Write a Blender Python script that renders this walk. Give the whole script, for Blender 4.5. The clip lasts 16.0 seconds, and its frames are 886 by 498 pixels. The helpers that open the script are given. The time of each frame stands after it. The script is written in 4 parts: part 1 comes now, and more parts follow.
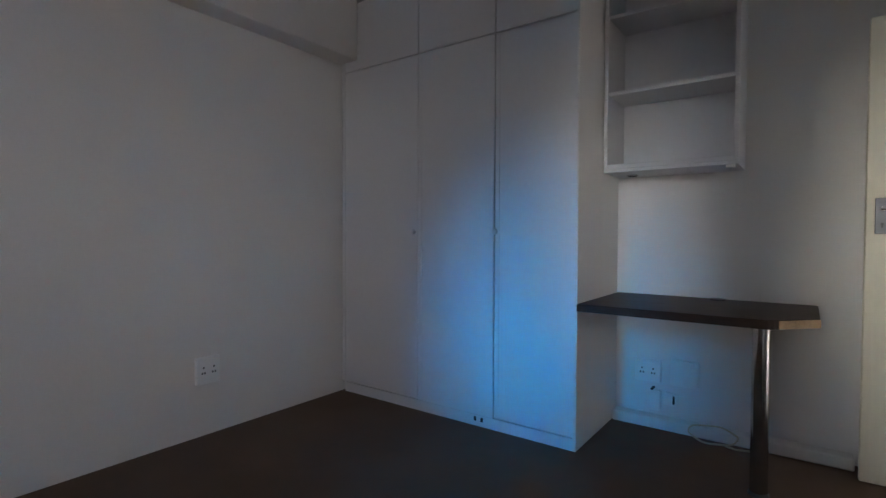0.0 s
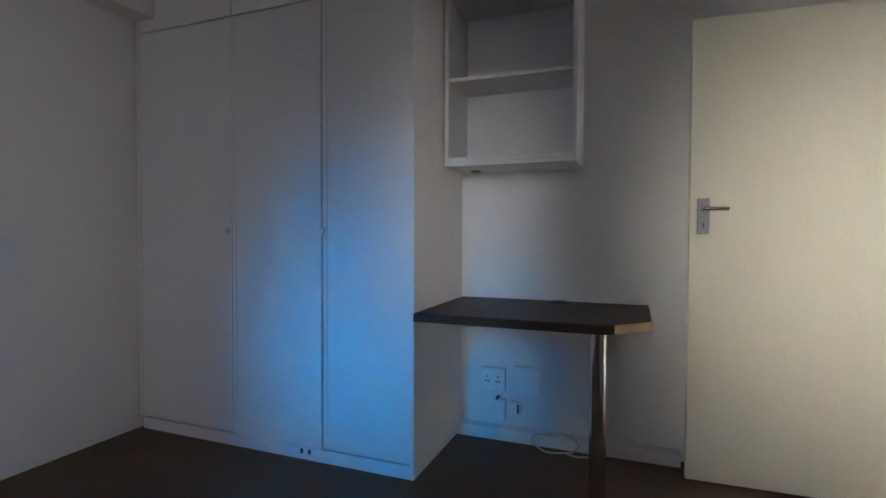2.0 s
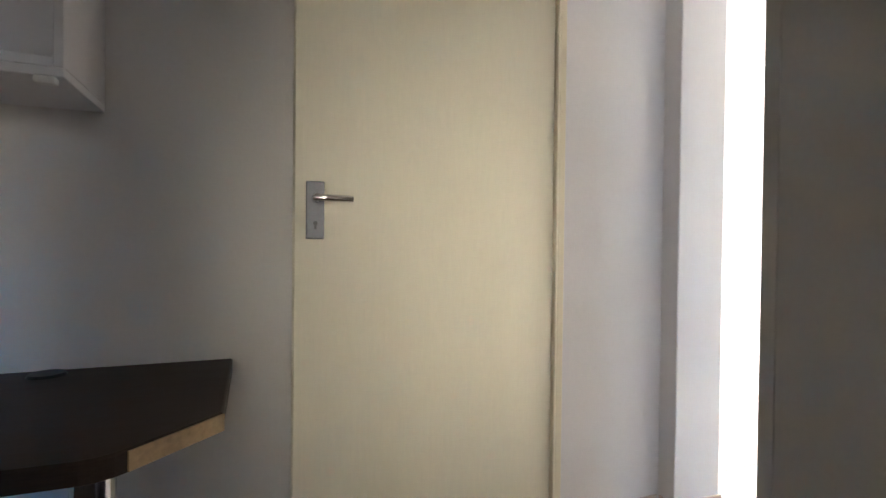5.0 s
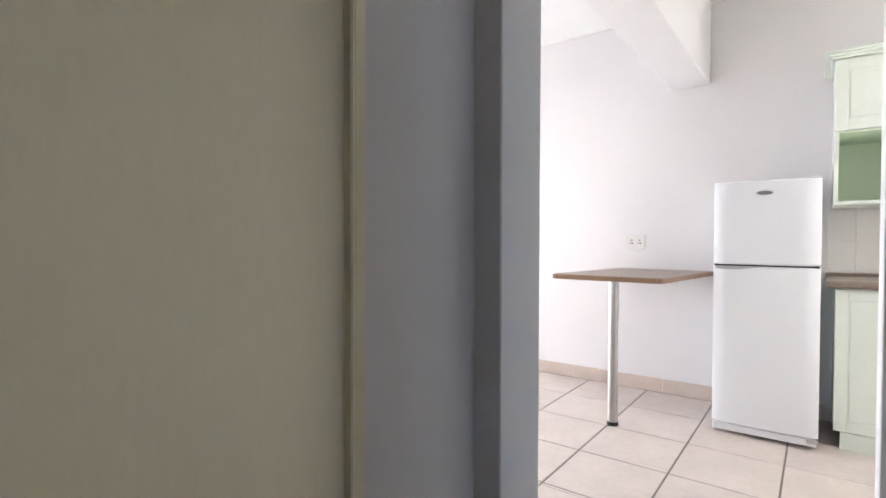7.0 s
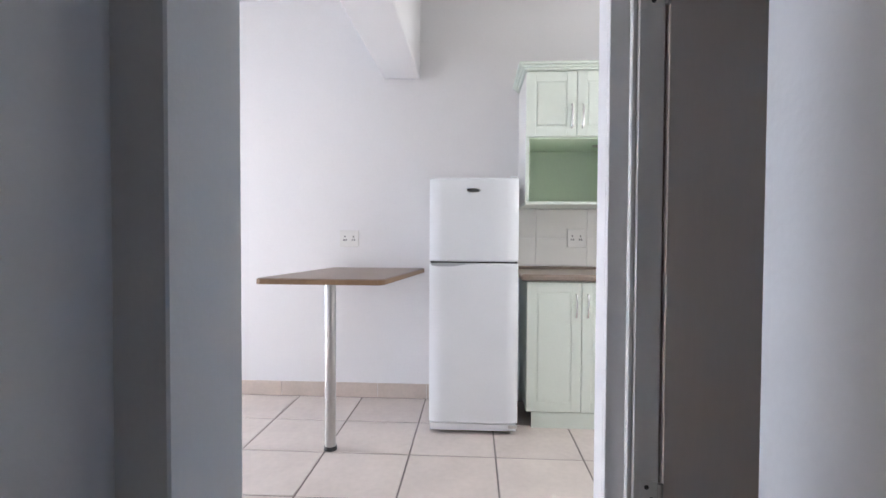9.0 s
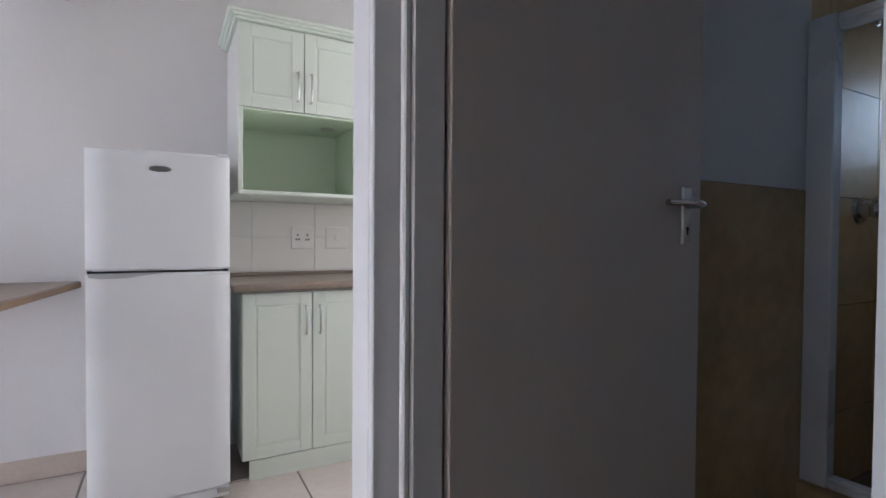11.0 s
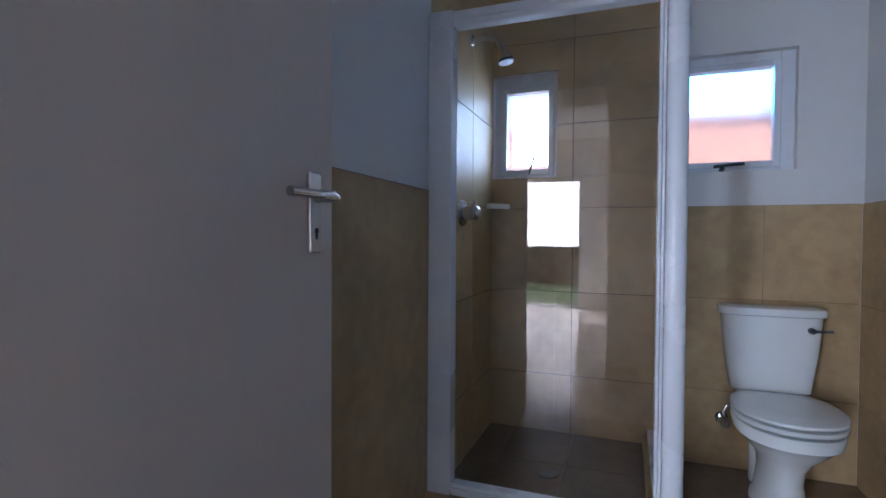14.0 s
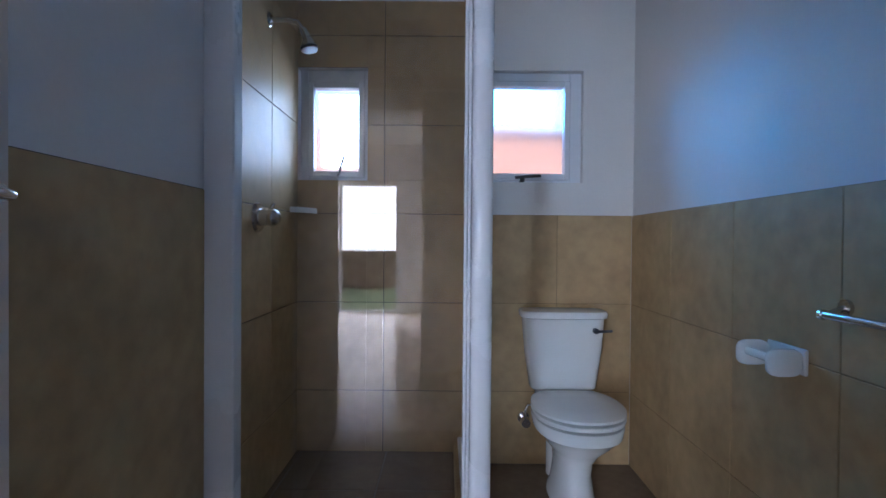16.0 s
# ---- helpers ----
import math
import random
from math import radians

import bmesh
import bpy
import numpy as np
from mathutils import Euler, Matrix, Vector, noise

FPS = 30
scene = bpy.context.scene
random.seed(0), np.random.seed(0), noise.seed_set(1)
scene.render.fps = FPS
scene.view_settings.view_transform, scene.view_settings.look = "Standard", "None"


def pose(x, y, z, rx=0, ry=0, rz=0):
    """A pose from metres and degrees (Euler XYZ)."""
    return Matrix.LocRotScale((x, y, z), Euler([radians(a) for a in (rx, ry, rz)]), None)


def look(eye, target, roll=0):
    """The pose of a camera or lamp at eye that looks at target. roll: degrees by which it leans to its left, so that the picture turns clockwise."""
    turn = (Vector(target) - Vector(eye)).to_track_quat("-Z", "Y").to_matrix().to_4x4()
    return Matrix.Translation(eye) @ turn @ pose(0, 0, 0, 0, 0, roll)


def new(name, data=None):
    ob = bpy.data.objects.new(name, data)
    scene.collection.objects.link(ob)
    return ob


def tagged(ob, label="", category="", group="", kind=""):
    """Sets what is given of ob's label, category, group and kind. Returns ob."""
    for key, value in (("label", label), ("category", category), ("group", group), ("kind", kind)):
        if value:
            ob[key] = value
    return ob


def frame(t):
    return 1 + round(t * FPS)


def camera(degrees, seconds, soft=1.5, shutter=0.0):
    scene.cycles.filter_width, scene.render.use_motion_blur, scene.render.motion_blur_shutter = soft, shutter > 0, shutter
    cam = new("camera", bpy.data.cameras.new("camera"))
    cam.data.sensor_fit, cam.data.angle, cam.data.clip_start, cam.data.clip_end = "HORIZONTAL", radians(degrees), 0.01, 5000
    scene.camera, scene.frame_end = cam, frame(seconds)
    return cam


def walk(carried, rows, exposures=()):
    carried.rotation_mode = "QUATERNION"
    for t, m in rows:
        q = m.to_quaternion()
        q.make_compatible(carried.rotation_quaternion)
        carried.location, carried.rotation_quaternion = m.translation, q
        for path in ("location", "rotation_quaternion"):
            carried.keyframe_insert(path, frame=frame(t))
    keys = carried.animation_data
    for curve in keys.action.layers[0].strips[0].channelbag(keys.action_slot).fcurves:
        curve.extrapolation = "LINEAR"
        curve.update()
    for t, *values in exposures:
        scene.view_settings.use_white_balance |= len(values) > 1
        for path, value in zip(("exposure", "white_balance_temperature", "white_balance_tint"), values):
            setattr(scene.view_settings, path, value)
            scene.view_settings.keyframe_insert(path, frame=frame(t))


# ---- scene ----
EXPOSURES = [(0, 3.85, 6100, 9), (1.5, 3.9, 6100, 9), (2.5, 3.8, 6300, 10), (3.5, 3.88, 6600, 10), (4.2, 3.95, 6700, 10), (5.2, 3.78, 6650, 10), (7.3, 2.28, 6050, 10), (8.7, 2.12, 5800, 10),
             (10.8, 1.5, 5850, 11), (12.0, 1.87, 5500, 13), (13.5, 2.52, 5400, 14), (16, 2.45, 5350, 13)]
cam = camera(83.23, 16.0)
walk(cam, [
    (0, pose(0.921, -3.053, 1.090, 88.44, -0.20, 36.12)),
    (1, pose(0.930, -2.887, 1.080, 88.73, -0.03, 28.94)),
    (1.5, pose(0.948, -2.792, 1.084, 88.48, -0.23, 25.75)),
    (2.5, pose(0.865, -2.476, 1.094, 88.63, -0.13, 15.06)),
    (3.5, pose(0.883, -2.112, 1.093, 88.71, -0.50, 1.81)),
    (4, pose(0.964, -1.925, 1.098, 88.84, -0.54, -4.28)),
    (4.5, pose(0.985, -1.762, 1.092, 89.09, -0.70, -12.37)),
    (5, pose(1.026, -1.579, 1.097, 89.28, -0.65, -20.84)),
    (7.3, pose(1.462, -0.714, 1.086, 88.79, -0.11, -58.05)),
    (8, pose(1.595, -0.626, 1.088, 88.68, -0.09, -69.85)),
    (8.7, pose(1.776, -0.554, 1.090, 88.57, -0.23, -81.50)),
    (10.8, pose(2.326, -0.559, 1.078, 88.69, -0.39, -115.63)),
    (11, pose(2.378, -0.584, 1.081, 88.79, -0.40, -118.69)),
    (11.5, pose(2.488, -0.640, 1.072, 88.74, -0.45, -126.79)),
    (12, pose(2.589, -0.706, 1.077, 88.52, -0.46, -135.59)),
    (12.5, pose(2.658, -0.761, 1.077, 88.52, -0.54, -144.06)),
    (13.5, pose(2.682, -0.917, 1.095, 88.64, -0.35, -155.25)),
    (14.5, pose(2.674, -1.062, 1.102, 88.84, -0.36, -164.11)),
    (15.2, pose(2.680, -1.142, 1.114, 88.97, -0.36, -171.69)),
    (16, pose(2.656, -1.194, 1.119, 89.28, -0.47, -179.84)),
], EXPOSURES)

# ==== world and light
world = bpy.data.worlds.new("sky")
scene.world = world
world.use_nodes = True
wn = world.node_tree.nodes
sky = wn.new("ShaderNodeTexSky")
sky.sky_type, sky.sun_disc = "NISHITA", False
sky.sun_elevation, sky.sun_rotation = radians(52), radians(25)
world.node_tree.links.new(sky.outputs[0], wn["Background"].inputs[0])
wn["Background"].inputs[1].default_value = 0.1


def sun_lamp():
    d = bpy.data.lights.new("sun", "SUN")
    d.energy, d.angle, d.color = 3.8, radians(0.6), (1.0, 0.95, 0.88)
    o = new("sun", d)
    az, el = radians(25), radians(52)
    way = Vector((math.sin(az) * math.cos(el), math.cos(az) * math.cos(el), math.sin(el)))
    o.rotation_mode = "QUATERNION"
    o.rotation_quaternion = way.to_track_quat("Z", "Y")
    o.location = (6, 12, 14)


def window_light(name, eye, target, w, h, power, color, spread=180):
    """An area lamp set at an opening; a small spread narrows it to an aimed beam."""
    d = bpy.data.lights.new(name, "AREA")
    d.shape, d.size, d.size_y, d.energy, d.color, d.spread = "RECTANGLE", w, h, power, color, radians(spread)
    o = new(name, d)
    o.matrix_world = look(eye, target)
    return o


sun_lamp()
window_light("patio_door_light", (4.78, 3.89, 1.02), (3.2, 0.0, 0.5), 0.54, 1.9, 9, (0.76, 0.87, 1.0), 140)
# Added fill at an unseen kitchen window, to brighten kitchen and lobby.
window_light("kitchen_fill_light", (4.25, -2.52, 1.6), (4.0, 0, 1.2), 0.9, 0.9, 5.9, (1.0, 0.95, 0.86))
# Added beams at unseen bedroom window: door, alcove, west wall, blue patch on wardrobe.
window_light("bedroom_door_beam", (0.72, -4.36, 1.55), (1.74, -0.2, 1.05), 0.4, 1.1, 0.2, (1.0, 0.91, 0.74), 27)
window_light("bedroom_corner_beam", (1.2, -4.36, 1.55), (0.1, -0.2, 1.2), 0.2, 1.1, 0.036, (1.0, 0.93, 0.85), 17)
window_light("bedroom_side_beam", (0.4, -4.36, 1.55), (-1.7, -1.6, 1.0), 0.35, 1.1, 0.17, (1.0, 0.91, 0.87), 75)
window_light("bedroom_blue_beam", (-0.25, -4.35, 1.6), (-0.31, -0.65, 0.5), 0.2, 1.0, 0.19, (0.0, 0.34, 1.0), 25)
window_light("shower_window_light", (3.21, -3.83, 1.70), (3.1, 0, 1.0), 0.2, 0.37, 0.3, (0.6, 0.78, 1.0), 110)
window_light("toilet_window_light", (2.3, -3.87, 1.845), (1.72, -1.75, 1.0), 0.5, 0.19, 0.28, (0.06, 0.44, 1.0), 60)

# ==== materials
def mat(name, color, rough=0.5, metal=0.0, var=0.06, scale=3.0, grain=60.0, bump=0.05, stretch=(1, 1, 1), tint=None, spec=0.5, coat=0.0, rnd=0.0):
    """A surface with cloudy variation at two scales, fine relief, and a shade of its own per piece."""
    m = bpy.data.materials.new(name)
    m.use_nodes = True
    n, l = m.node_tree.nodes, m.node_tree.links
    b = n["Principled BSDF"]
    b.inputs["Roughness"].default_value, b.inputs["Metallic"].default_value = rough, metal
    b.inputs["Specular IOR Level"].default_value = spec
    b.inputs["Coat Weight"].default_value = coat
    co = n.new("ShaderNodeTexCoord")
    geo = n.new("ShaderNodeNewGeometry")
    mp = n.new("ShaderNodeMapping")
    mp.inputs["Scale"].default_value = stretch
    l.new(geo.outputs["Position"], mp.inputs[0])
    big, fine = n.new("ShaderNodeTexNoise"), n.new("ShaderNodeTexNoise")
    big.inputs["Scale"].default_value, fine.inputs["Scale"].default_value = scale, grain
    big.inputs["Detail"].default_value, fine.inputs["Detail"].default_value = 5, 4
    for t in (big, fine):
        l.new(mp.outputs[0], t.inputs["Vector"])
    mixer = n.new("ShaderNodeMix")
    mixer.data_type = "FLOAT"
    mixer.inputs[0].default_value = 0.4
    l.new(big.outputs[0], mixer.inputs[2])
    l.new(fine.outputs[0], mixer.inputs[3])
    ramp = n.new("ShaderNodeValToRGB")
    c = Vector(color)
    t = Vector(tint) if tint else c
    lo, hi = c * (1 - var * 2), t * (1 + var * 1.2)
    ramp.color_ramp.elements[0].position, ramp.color_ramp.elements[1].position = 0.3, 0.7
    ramp.color_ramp.elements[0].color = (*[max(v, 0) for v in lo], 1)
    ramp.color_ramp.elements[1].color = (*[min(v, 1) for v in hi], 1)
    l.new(mixer.outputs[0], ramp.inputs[0])
    out = ramp.outputs[0]
    if rnd:
        info, hsv, rng = n.new("ShaderNodeObjectInfo"), n.new("ShaderNodeHueSaturation"), n.new("ShaderNodeMapRange")
        rng.inputs[3].default_value, rng.inputs[4].default_value = 1 - rnd, 1 + rnd
        l.new(info.outputs["Random"], rng.inputs[0])
        l.new(rng.outputs[0], hsv.inputs["Value"])
        l.new(out, hsv.inputs["Color"])
        out = hsv.outputs[0]
    l.new(out, b.inputs["Base Color"])
    rr = n.new("ShaderNodeMapRange")
    rr.inputs[3].default_value, rr.inputs[4].default_value = max(rough - 0.08, 0.03), min(rough + 0.08, 1)
    l.new(big.outputs[0], rr.inputs[0])
    l.new(rr.outputs[0], b.inputs["Roughness"])
    if bump:
        bp = n.new("ShaderNodeBump")
        bp.inputs["Strength"].default_value, bp.inputs["Distance"].default_value = bump, 0.01
        l.new(fine.outputs[0], bp.inputs["Height"])
        l.new(bp.outputs[0], b.inputs["Normal"])
    return m


def glass(name, rough=0.0, color=(1, 1, 1)):
    m = bpy.data.materials.new(name)
    m.use_nodes = True
    b = m.node_tree.nodes["Principled BSDF"]
    b.inputs["Base Color"].default_value = (*color, 1)
    b.inputs["Transmission Weight"].default_value, b.inputs["Roughness"].default_value, b.inputs["IOR"].default_value = 1.0, rough, 1.5
    return m


WALL = mat("wall_paint", (0.74, 0.71, 0.68), 0.65, var=0.02, scale=1.2, grain=90, bump=0.06)
CEIL = mat("ceiling_paint", (0.8, 0.79, 0.77), 0.8, var=0.015)
KWALL = mat("kitchen_wall_paint", (0.8, 0.78, 0.78), 0.6, var=0.015, scale=1.0, grain=90, bump=0.05)
CARPET = mat("carpet", (0.15, 0.105, 0.078), 0.95, var=0.12, scale=2.0, grain=260, bump=0.6, spec=0.1)
WARD = mat("wardrobe_paint", (0.72, 0.7, 0.7), 0.38, var=0.02, scale=1.5, grain=40, bump=0.02)
DOOR = mat("door_paint", (0.72, 0.67, 0.54), 0.45, var=0.025, scale=1.5, grain=35, bump=0.03, stretch=(3, 3, 0.4))
BDOOR = mat("bathroom_door_paint", (0.67, 0.58, 0.52), 0.45, var=0.02, scale=1.5, grain=35, bump=0.03, stretch=(3, 3, 0.4))
CREAM = mat("cream_frame_paint", (0.85, 0.78, 0.62), 0.4, var=0.02)
FRAME = mat("frame_paint", (0.8, 0.77, 0.74), 0.4, var=0.02)
LAMIN = mat("dark_laminate", (0.042, 0.026, 0.02), 0.5, var=0.2, scale=6, grain=50, bump=0.03, stretch=(0.6, 5, 5), spec=0.25)
RAW = mat("worn_wood_edge", (0.42, 0.28, 0.15), 0.6, var=0.2, scale=8, grain=80)
CHROME = mat("chrome", (0.62, 0.61, 0.6), 0.12, 1.0, var=0.03, bump=0)
NICKEL = mat("satin_nickel", (0.17, 0.17, 0.19), 0.5, 1.0, var=0.08, grain=200, bump=0.02)
STEEL = mat("brushed_steel", (0.55, 0.53, 0.51), 0.3, 1.0, var=0.06, grain=200, stretch=(1, 1, 0.1))
PLASTIC = mat("white_plastic", (0.78, 0.76, 0.73), 0.35, var=0.02, bump=0)
BLACK = mat("black_plastic", (0.02, 0.02, 0.02), 0.4, var=0.1, bump=0)
CABLE = mat("cream_cable", (0.55, 0.47, 0.33), 0.5, var=0.05, bump=0)
TILE = mat("floor_tile", (0.64, 0.56, 0.51), 0.16, var=0.05, scale=5, grain=30, bump=0.01, rnd=0.04, spec=0.35)
GROUT = mat("grout", (0.2, 0.17, 0.155), 0.9, var=0.1)
SKIRT = mat("skirting_tile", (0.64, 0.54, 0.47), 0.35, var=0.06, scale=6, rnd=0.04)
JOINT = mat("dark_grout", (0.1, 0.075, 0.055), 0.9, var=0.1)
SOFT = mat("tan_grout", (0.32, 0.225, 0.115), 0.9, var=0.1)
DADO = mat("bathroom_wall_tile", (0.46, 0.32, 0.155), 0.5, var=0.1, scale=4, grain=18, bump=0.03, spec=0.35, tint=(0.53, 0.37, 0.19), rnd=0.05)
BTILE = mat("bathroom_floor_tile", (0.24, 0.18, 0.13), 0.14, var=0.1, scale=5, grain=25, bump=0.01, rnd=0.05)
FRIDGE = mat("fridge_enamel", (0.8, 0.81, 0.83), 0.35, var=0.012, scale=3, grain=120, bump=0.03)
MINT = mat("mint_cabinet_foil", (0.76, 0.81, 0.73), 0.35, var=0.015, bump=0.01)
GREEN = mat("green_cabinet_board", (0.66, 0.76, 0.6), 0.45, var=0.02, bump=0.01)
WOOD = mat("table_laminate", (0.27, 0.2, 0.155), 0.35, var=0.14, scale=5, grain=45, stretch=(0.5, 5, 5))
WEDGE = mat("table_edge", (0.27, 0.16, 0.08), 0.45, var=0.12, scale=8)
COUNTER = mat("counter_laminate", (0.27, 0.21, 0.17), 0.32, var=0.12, scale=9, grain=70)
CARCASS = mat("white_melamine", (0.74, 0.72, 0.69), 0.4, var=0.015, bump=0.01)
SPLASH = mat("splash_tile", (0.78, 0.76, 0.72), 0.22, var=0.015, bump=0, rnd=0.015)
CERAM = mat("white_ceramic", (0.8, 0.81, 0.8), 0.1, var=0.01, bump=0, coat=0.3)
ALU = mat("white_aluminium", (0.76, 0.77, 0.8), 0.28, var=0.015, bump=0)
GLASS = glass("clear_glass")
FROST = glass("frosted_glass", 0.22)
BRICK = mat("red_brick_wall", (0.28, 0.15, 0.115), 0.85, var=0.15, scale=4, grain=40, bump=0.3)
PLASTER = mat("garden_wall_plaster", (0.2, 0.11, 0.08), 0.9, var=0.1)
GRASS = mat("lawn", (0.06, 0.12, 0.03), 0.9, var=0.3, scale=3, grain=120, bump=0.6)
PAVE = mat("paving", (0.6, 0.47, 0.4), 0.7, var=0.08, scale=3, rnd=0.05)
# Emission stands in for the sunlit distance and helps light the lobby.
BACKDROP_GLOW = bpy.data.materials.new("glowing_backdrop")
BACKDROP_GLOW.use_nodes = True
BACKDROP_GLOW.node_tree.nodes["Principled BSDF"].inputs["Emission Color"].default_value = (1.0, 0.91, 0.85, 1)
BACKDROP_GLOW.node_tree.nodes["Principled BSDF"].inputs["Emission Strength"].default_value = 2.8
GROUND = mat("ground_soil", (0.18, 0.13, 0.09), 0.95, var=0.2)


# ==== builders
def B(bm, x0, x1, y0, y1, z0, z1, bev=0.0, seg=1):
    """Adds a box, its edges rounded by bev."""
    lo, hi = Vector((min(x0, x1), min(y0, y1), min(z0, z1))), Vector((max(x0, x1), max(y0, y1), max(z0, z1)))
    v = bmesh.ops.create_cube(bm, size=1, matrix=Matrix.Translation((lo + hi) / 2) @ Matrix.Diagonal((*(hi - lo), 1)))["verts"]
    if bev:
        e = list({e for w in v for e in w.link_edges})
        bmesh.ops.bevel(bm, geom=e, offset=bev, segments=seg, affect="EDGES", profile=0.5)
    return bm


def C(bm, a, b, r, r2=None, seg=20):
    """Adds a rod or cone from a to b."""
    a, b = Vector(a), Vector(b)
    q = (b - a).to_track_quat("Z", "Y").to_matrix().to_4x4()
    bmesh.ops.create_cone(bm, cap_ends=True, segments=seg, radius1=r, radius2=r if r2 is None else r2, depth=(b - a).length,
                          matrix=Matrix.Translation((a + b) / 2) @ q)
    return bm


def rings(bm, loops, cap=True):
    """Skins a row of closed loops of equal count."""
    vs = [[bm.verts.new(p) for p in lp] for lp in loops]
    n = len(vs[0])
    for a, b in zip(vs, vs[1:]):
        for i in range(n):
            bm.faces.new((a[i], a[(i + 1) % n], b[(i + 1) % n], b[i]))
    if cap:
        bm.faces.new(list(reversed(vs[0])))
        bm.faces.new(vs[-1])
    bmesh.ops.recalc_face_normals(bm, faces=bm.faces)
    return bm


def tube(bm, pts, r, seg=10):
    """A bent pipe along points."""
    pts = [Vector(p) for p in pts]
    loops = []
    up = Vector((0.13, 0.31, 0.94)).normalized()
    for i, p in enumerate(pts):
        d = (pts[min(i + 1, len(pts) - 1)] - pts[max(i - 1, 0)]).normalized()
        s = d.cross(up).normalized()
        u = s.cross(d)
        loops.append([p + r * (math.cos(a) * s + math.sin(a) * u) for a in [2 * math.pi * k / seg for k in range(seg)]])
    return rings(bm, loops)


def oval(cx, cy, z, a, b, n=28, p=2.0, back=None):
    """A loop like a rounded oval; back flattens its rear end."""
    out = []
    for k in range(n):
        t = 2 * math.pi * k / n
        c, s = math.cos(t), math.sin(t)
        x, y = a * math.copysign(abs(c) ** (2 / p), c), b * math.copysign(abs(s) ** (2 / p), s)
        if back is not None:
            y = max(y, back)
        out.append((cx + x, cy + y, z))
    return out


def mesh_object(name, bm, m, at=Vector((0, 0, 0)), smooth=False):
    bmesh.ops.translate(bm, verts=bm.verts, vec=-Vector(at))
    me = bpy.data.meshes.new(name)
    bm.to_mesh(me)
    bm.free()
    me.materials.append(m)
    if smooth:
        for f in me.polygons:
            f.use_smooth = True
        me.set_sharp_from_angle(angle=radians(40))
    return new(name, me)


def thing(name, label, category, at, group=""):
    o = tagged(new(name), label, category, group)
    o.location = at
    o["at"] = list(at)
    return o


def part(name, bm, m, parent, label="", smooth=False):
    at = Vector(parent["at"])
    o = mesh_object(name, bm, m, at, smooth)
    o.parent = parent
    o["at"] = list(at)
    return tagged(o, label) if label else o


def structure(name, boxes, m, label="", category="", bev=0.0):
    bm = bmesh.new()
    for b in boxes:
        B(bm, *b, bev=bev)
    o = mesh_object(name, bm, m)
    o["at"] = [0, 0, 0]
    return tagged(o, label or name.replace("_", " "), category or name.split("_")[0], kind="structure")


def bx(*a, **k):
    return B(bmesh.new(), *a, **k)


def cy(*a, **k):
    return C(bmesh.new(), *a, **k)


XL, WY, KX, CH = -1.704, -0.654, 5.162, 2.66
T = 0.12

# ==== setting: bedroom
structure("floor_bedroom", [(XL - T, 1.946, -1.75, 0.12, -0.1, 0.0), (XL - T, 1.6, -4.5, -1.75, -0.1, 0.0)], CARPET, "worn brown carpet floor of the bedroom", "floor")
structure("wall_bedroom_west", [(XL - T, XL, -4.5, 0.12, 0, CH)], WALL, "plain white painted bedroom wall", "wall")
structure("wall_bedroom_north", [(XL, 1.942, 0.0, 0.12, 0, CH)], WALL, "white painted wall behind wardrobe and desk", "wall")
structure("wall_bedroom_south", [(XL, -0.5, -4.5, -4.38, 0, CH), (1.4, 1.62, -4.5, -4.38, 0, CH), (-0.5, 1.4, -4.5, -4.38, 0, 0.95),
                                 (-0.5, 1.4, -4.5, -4.38, 2.15, CH)], WALL, "white painted wall with the bedroom window", "wall")
structure("wall_bedroom_east", [(1.942, 2.05, -1.06, -0.931, 0, CH), (1.942, 2.05, -0.931, -0.13, 2.05, CH), (1.942, 2.05, -0.13, 0.12, 2.05, CH),
                                (1.942, 2.05, -1.7, -1.06, 0, CH), (1.5, 2.05, -1.75, -1.7, 0, CH), (1.5, 1.6, -4.38, -1.75, 0, CH)], WALL,
          "white painted bedroom wall beside the doorway", "wall")
structure("ceiling_bedroom", [(XL - T, 2.05, -4.5, 0.12, CH, CH + 0.1)], CEIL, "white plastered ceiling", "ceiling")
structure("bulkhead_bedroom", [(XL, XL + 0.16, -4.38, WY - 0.002, 2.265, CH)], WALL, "boxed white beam along the top of the wall", "beam", bev=0.006)
structure("baseboard_bedroom", [(0.003, 1.12, -0.085, -0.001, 0, 0.06)], WALL, "low white painted skirting box behind the desk", "baseboard", bev=0.006)

# ==== setting: lobby, kitchen and living room
structure("floor_base", [(1.946, KX + T, -3.9, 4.0, -0.1, -0.0025), (1.62, 1.946, -3.9, -1.76, -0.1, -0.0025)], GROUT, "grey grout bed under the floor tiles", "floor")
structure("wall_lobby_north", [(2.05, 2.554, -0.027, 0.12, 0, CH)], KWALL, "white wall beside the bedroom doorway", "wall")
structure("wall_lobby_south", [(2.05, 2.4995, -1.05, -0.914, 0, CH), (2.4995, 3.31, -1.05, -0.934, 2.06, CH)], KWALL, "white wall with the bathroom doorway", "wall")
structure("wall_living_west", [(2.554, 2.787, -0.111, 3.9, 0, CH)], KWALL, "white wall corner between lobby and living room", "wall", bev=0.004)
structure("wall_bathroom_east", [(3.328, 3.429, -2.605, -0.934, 0, CH), (3.405, 3.5, -3.9, -2.605, 0, CH), (3.305, 3.328, -0.998, -0.934, 0, CH)], KWALL,
          "white wall between bathroom and kitchen", "wall", bev=0.003)
structure("wall_kitchen_east", [(KX, KX + T, -2.65, 4.0, 0, CH)], KWALL, "bright white kitchen wall", "wall")
